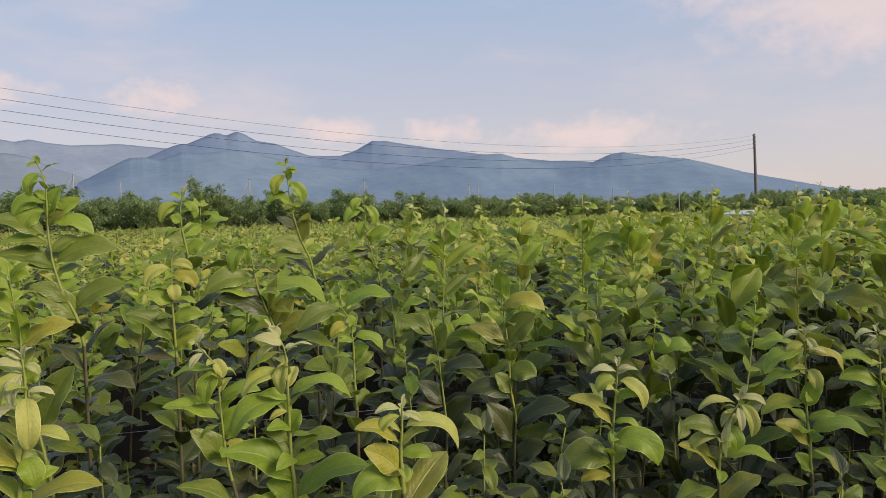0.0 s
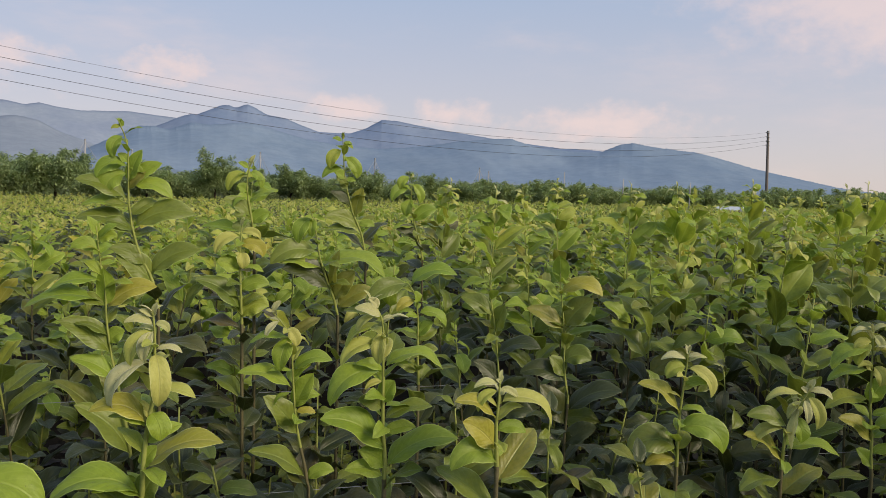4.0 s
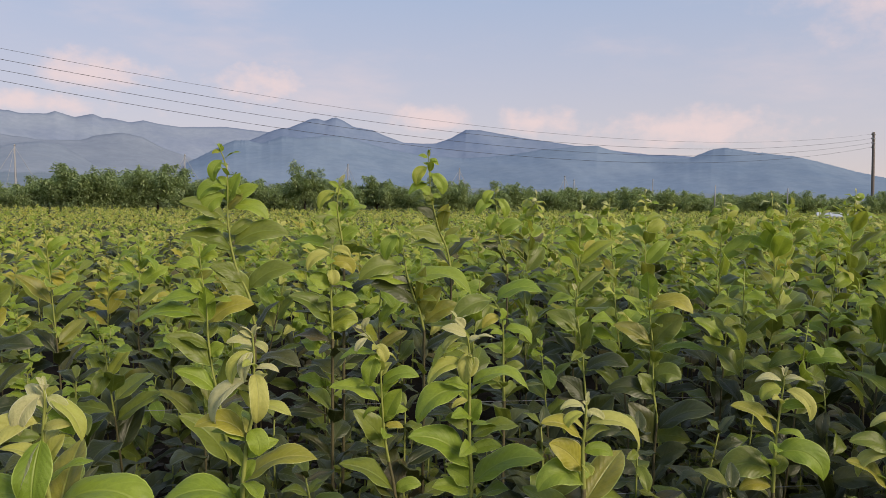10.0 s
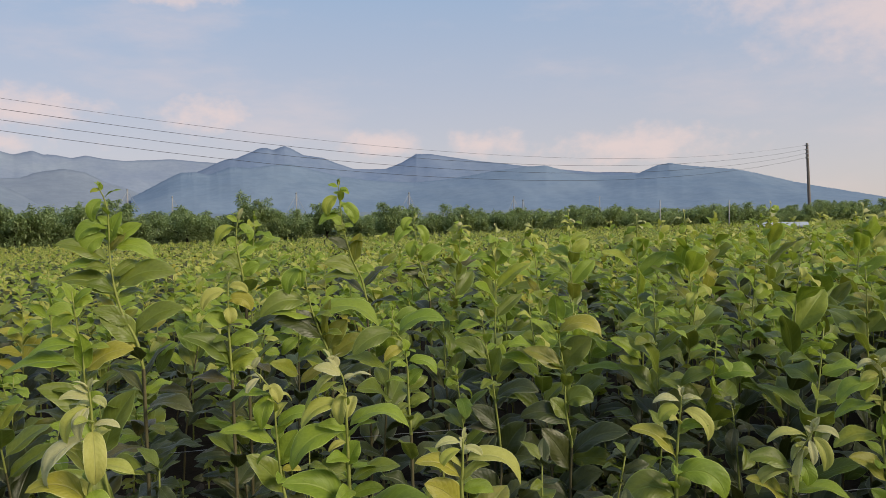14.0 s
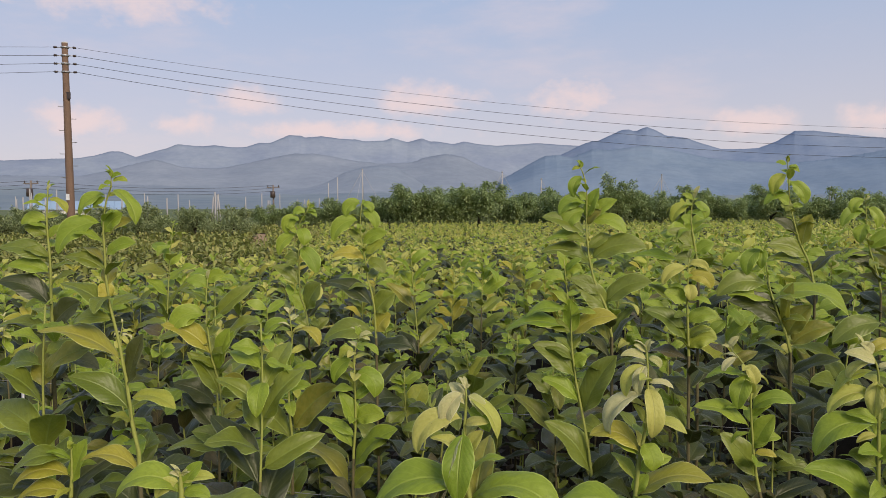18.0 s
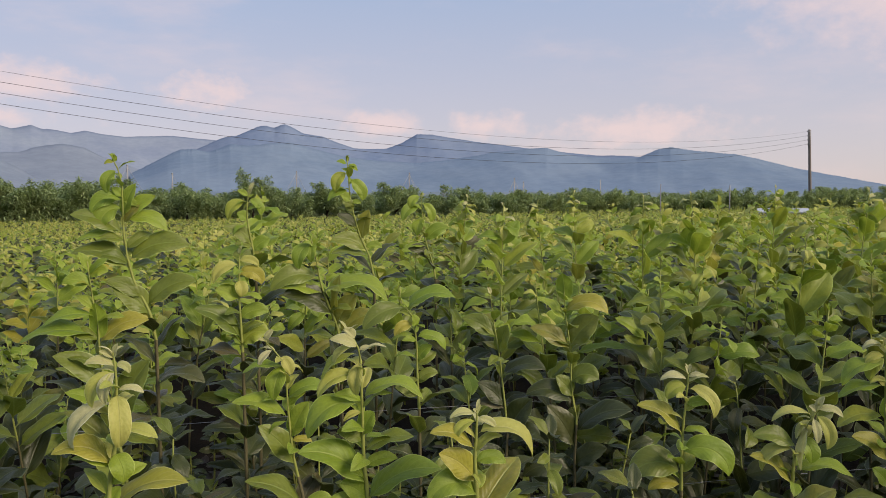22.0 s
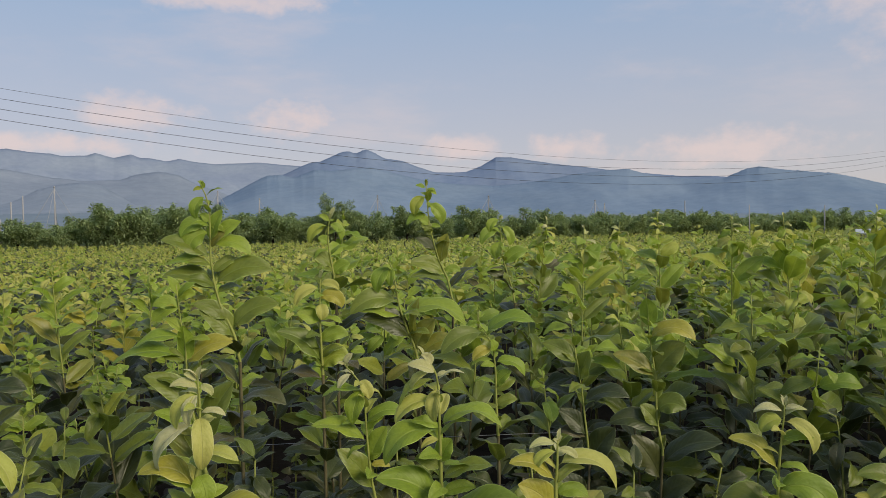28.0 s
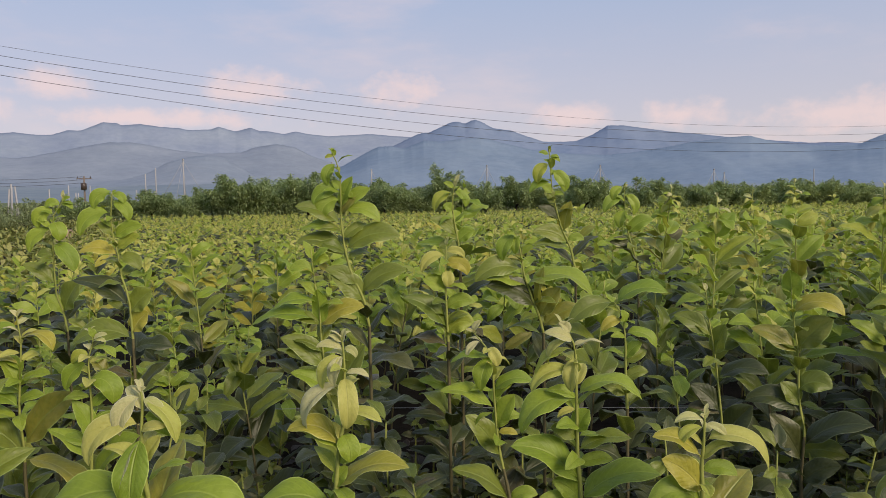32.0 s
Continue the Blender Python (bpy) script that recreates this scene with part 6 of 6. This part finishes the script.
def stuff_field(name, places, shape, density, label, seedn, grow, shaded=False):
    """Many seedlings joined: every leaf real, their stems as thin folded strips."""
    rg = np.random.default_rng(seedn)
    tv, tq, tuv = (np.array(a, dtype=float) for a in shape)
    tq = tq.astype(int)
    pos, turn, pitch, roll, size, leaf_tone = [], [], [], [], [], []
    leaf_tones = {"young": 0, "fresh": 1, "green": 2, "dark": 3, "bronze": 4}
    ochre = np.random.default_rng(seedn + 50)
    SV, SQ = [], []
    for px, py, d, az, r in places:
        h = height_at(px, py) * (0.72 + 0.42 * r) * (1.0 + 0.10 * min(max(rg.normal(), -1.5), 1.5) * (d > 5))
        h = min(h, 1.33 if d < 9 else 1.1)
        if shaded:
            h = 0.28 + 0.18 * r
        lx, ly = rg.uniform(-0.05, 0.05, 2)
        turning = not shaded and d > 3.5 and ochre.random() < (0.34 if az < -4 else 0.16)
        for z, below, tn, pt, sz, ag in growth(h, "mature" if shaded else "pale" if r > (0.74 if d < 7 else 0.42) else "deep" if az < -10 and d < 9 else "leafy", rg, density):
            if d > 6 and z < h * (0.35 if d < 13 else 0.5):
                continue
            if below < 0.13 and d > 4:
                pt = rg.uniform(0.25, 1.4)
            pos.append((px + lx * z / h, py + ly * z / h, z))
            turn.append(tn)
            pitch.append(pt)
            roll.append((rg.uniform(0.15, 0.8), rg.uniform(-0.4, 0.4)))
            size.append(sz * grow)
            leaf_tone.append(leaf_tones["bronze" if turning and ag in ("fresh", "green") and ochre.random() < 0.6 else ag])
        o = len(SV)
        SV += [(px - 0.005, py, 0), (px + 0.005, py, 0), (px + lx + 0.002, py + ly, h), (px + lx - 0.002, py + ly, h)]
        SQ.append((o, o + 1, o + 2, o + 3))
    pos, turn, pitch, roll, size, leaf_tone = (np.array(a) for a in (pos, turn, pitch, roll, size, leaf_tone))
    n = len(pos)
    cz, sz_, cp, sp = np.cos(turn), np.sin(turn), np.cos(pitch), np.sin(pitch)
    lx, ly, lz = LIGHT_SIDE
    side, ahead = lx * cz + ly * sz_, -lx * sz_ + ly * cz
    roll = np.clip(np.arctan2(side, lz * cp - ahead * sp), -1.7, 1.7) * roll[:, 0] + roll[:, 1]
    cr, sr = np.cos(roll), np.sin(roll)
    v = np.repeat(tv[None], n, 0)
    x, y, z = v[..., 0], v[..., 1], v[..., 2]
    x, z = x * cr[:, None] + z * sr[:, None], -x * sr[:, None] + z * cr[:, None]
    y, z = y * cp[:, None] - z * sp[:, None], y * sp[:, None] + z * cp[:, None]
    x, y = x * cz[:, None] - y * sz_[:, None], x * sz_[:, None] + y * cz[:, None]
    V = np.stack([x, y, z], -1) * size[:, None, None] + pos[:, None, :]
    Q = (tq[None] + (np.arange(n) * len(tv))[:, None, None]).reshape(-1, 4)
    UV = np.tile(tuv, (n, 1))
    idx = np.repeat(leaf_tone, len(tq))
    V = np.concatenate([V.reshape(-1, 3), np.array(SV)])
    Q = np.concatenate([Q, np.array(SQ) + n * len(tv)])
    UV = np.concatenate([UV, np.zeros((len(SV), 2))])
    idx = np.concatenate([idx, np.full(len(SQ), 5)])
    ob = new(name, big_mesh(name, V, Q, [LEAF_STUFF[k] for k in ("young", "fresh", "green", "dark", "bronze")] + [STEM], UV, idx))
    tagged(ob, label, "plants", "", "stuff")


rest = [p for p in PLACES if id(p) not in taken]
NEAR_LEAF = leaf_shape(6, 2, 0.46, 0.36, 0.95, 0.18)
MID_LEAF = leaf_shape(4, 2, 0.44, 0.34, 0.9)
FAR_LEAF = leaf_shape(2, 2, 0.42, 0.3, 0.8)
# added short plants stand in for the tall seedlings' shaded lower leaves
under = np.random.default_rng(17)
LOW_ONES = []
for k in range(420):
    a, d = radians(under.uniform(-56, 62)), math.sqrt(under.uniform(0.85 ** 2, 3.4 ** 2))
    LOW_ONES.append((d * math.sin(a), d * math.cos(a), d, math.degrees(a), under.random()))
stuff_field("understorey", LOW_ONES, NEAR_LEAF, 1.0, "extra short seedlings under the taller ones, dark as their shaded lower leaves", 35, 0.72, True)
stuff_field("seedling_bed", [p for p in rest if p[2] < 6], NEAR_LEAF, 1.1, "dense bed of green nursery seedlings in rows", 31, 1.0)
stuff_field("seedling_plot", [p for p in rest if 6 <= p[2] < 13], MID_LEAF, 1.0, "close rows of leafy yellow-green nursery seedlings", 33, 1.0)
stuff_field("seedling_field", [p for p in rest if p[2] >= 13], FAR_LEAF, 0.95, "wide field of yellow-green nursery seedlings", 32, 1.05)


def weeds():
    """Low rough growth beyond the seedlings on the open side."""
    rg = np.random.default_rng(8)
    n = 44000
    az, d = np.radians(rg.uniform(-64, -25, n)), np.sqrt(rg.uniform(9.5 ** 2, 44 ** 2, n))
    pos = np.stack([d * np.sin(az), d * np.cos(az), rg.random(n) ** 1.5 * 0.34], 1)
    V, Q, UV = crown_leaves([(0, 0, 0)], [(0.001, 0.001, 0.001)], n, rg, 0.2, 0.07, 0.6)
    ex, ey = math.sin(radians(-29.5)), math.cos(radians(-29.5))
    clear = (np.abs(pos[:, 0] * ey - pos[:, 1] * ex) > 0.3) | (d < 25) | (d > 37.5)
    V = (V + np.repeat(pos, 4, 0))[np.repeat(clear, 4)]
    Q, UV = Q[:clear.sum()], UV[:4 * clear.sum()]
    tagged(new("low_weeds", big_mesh("low_weeds", V, Q, WEED, UV)), "low rough green weeds on open ground", "weeds", "", "stuff")


weeds()


def leaf_litter():
    """Dead curled leaves lying between the nearest plants."""
    rg = np.random.default_rng(14)
    tv, tq, tuv = (np.array(a, dtype=float) for a in leaf_shape(4, 2, 0.5, 0.45, 1.3, 0.3, 0.4))
    n = 2600
    az, d = np.radians(rg.uniform(-58, 64, n)), np.sqrt(rg.uniform(0.45, 3.8 ** 2, n))
    turn, size, flip = rg.uniform(0, 6.283, n), rg.uniform(0.06, 0.14, n), rg.choice([-1.0, 1.0], n)
    lift = 0.35 * np.maximum(0, -tv[:, 2].min())
    x, y, z = (np.repeat(tv[None, :, k], n, 0) for k in range(3))
    x, y, z = x * np.cos(turn)[:, None] - y * np.sin(turn)[:, None], x * np.sin(turn)[:, None] + y * np.cos(turn)[:, None], z * 0.5 * flip[:, None]
    pos = np.stack([d * np.sin(az), d * np.cos(az), rg.uniform(0.005, 0.05, n)], 1)
    V = np.stack([x, y, z + lift], -1) * size[:, None, None] + pos[:, None, :]
    Q = (tq.astype(int)[None] + (np.arange(n) * len(tv))[:, None, None]).reshape(-1, 4)
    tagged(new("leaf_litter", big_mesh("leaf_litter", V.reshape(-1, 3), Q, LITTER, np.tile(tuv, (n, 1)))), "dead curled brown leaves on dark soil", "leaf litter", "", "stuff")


leaf_litter()

# ================= wires stretched along the beds =================
for y, z in ((1.38, 0.40), (1.95, 0.45), (2.75, 0.5), (-1.2, 0.5)):
    pts = [(-9 + 1.5 * k, y + 0.02 * math.sin(k * 2.1), z + 0.012 * math.sin(k * 1.3)) for k in range(13)]
    b = thing("bed_wire", "thin pale wire stretched along a seedling bed on stakes", "wire", (0, 0, 0), "bed wires")
    part("wire", tube_mesh("wire", pts, 0.0010, STRING, 4), b)
    for k in (0, 4, 8, 12):
        part("stake", tube_mesh("stake", [(pts[k][0], pts[k][1], -0.1), (pts[k][0], pts[k][1], z + 0.03)], [0.008, 0.008], STEEL, 6), b)
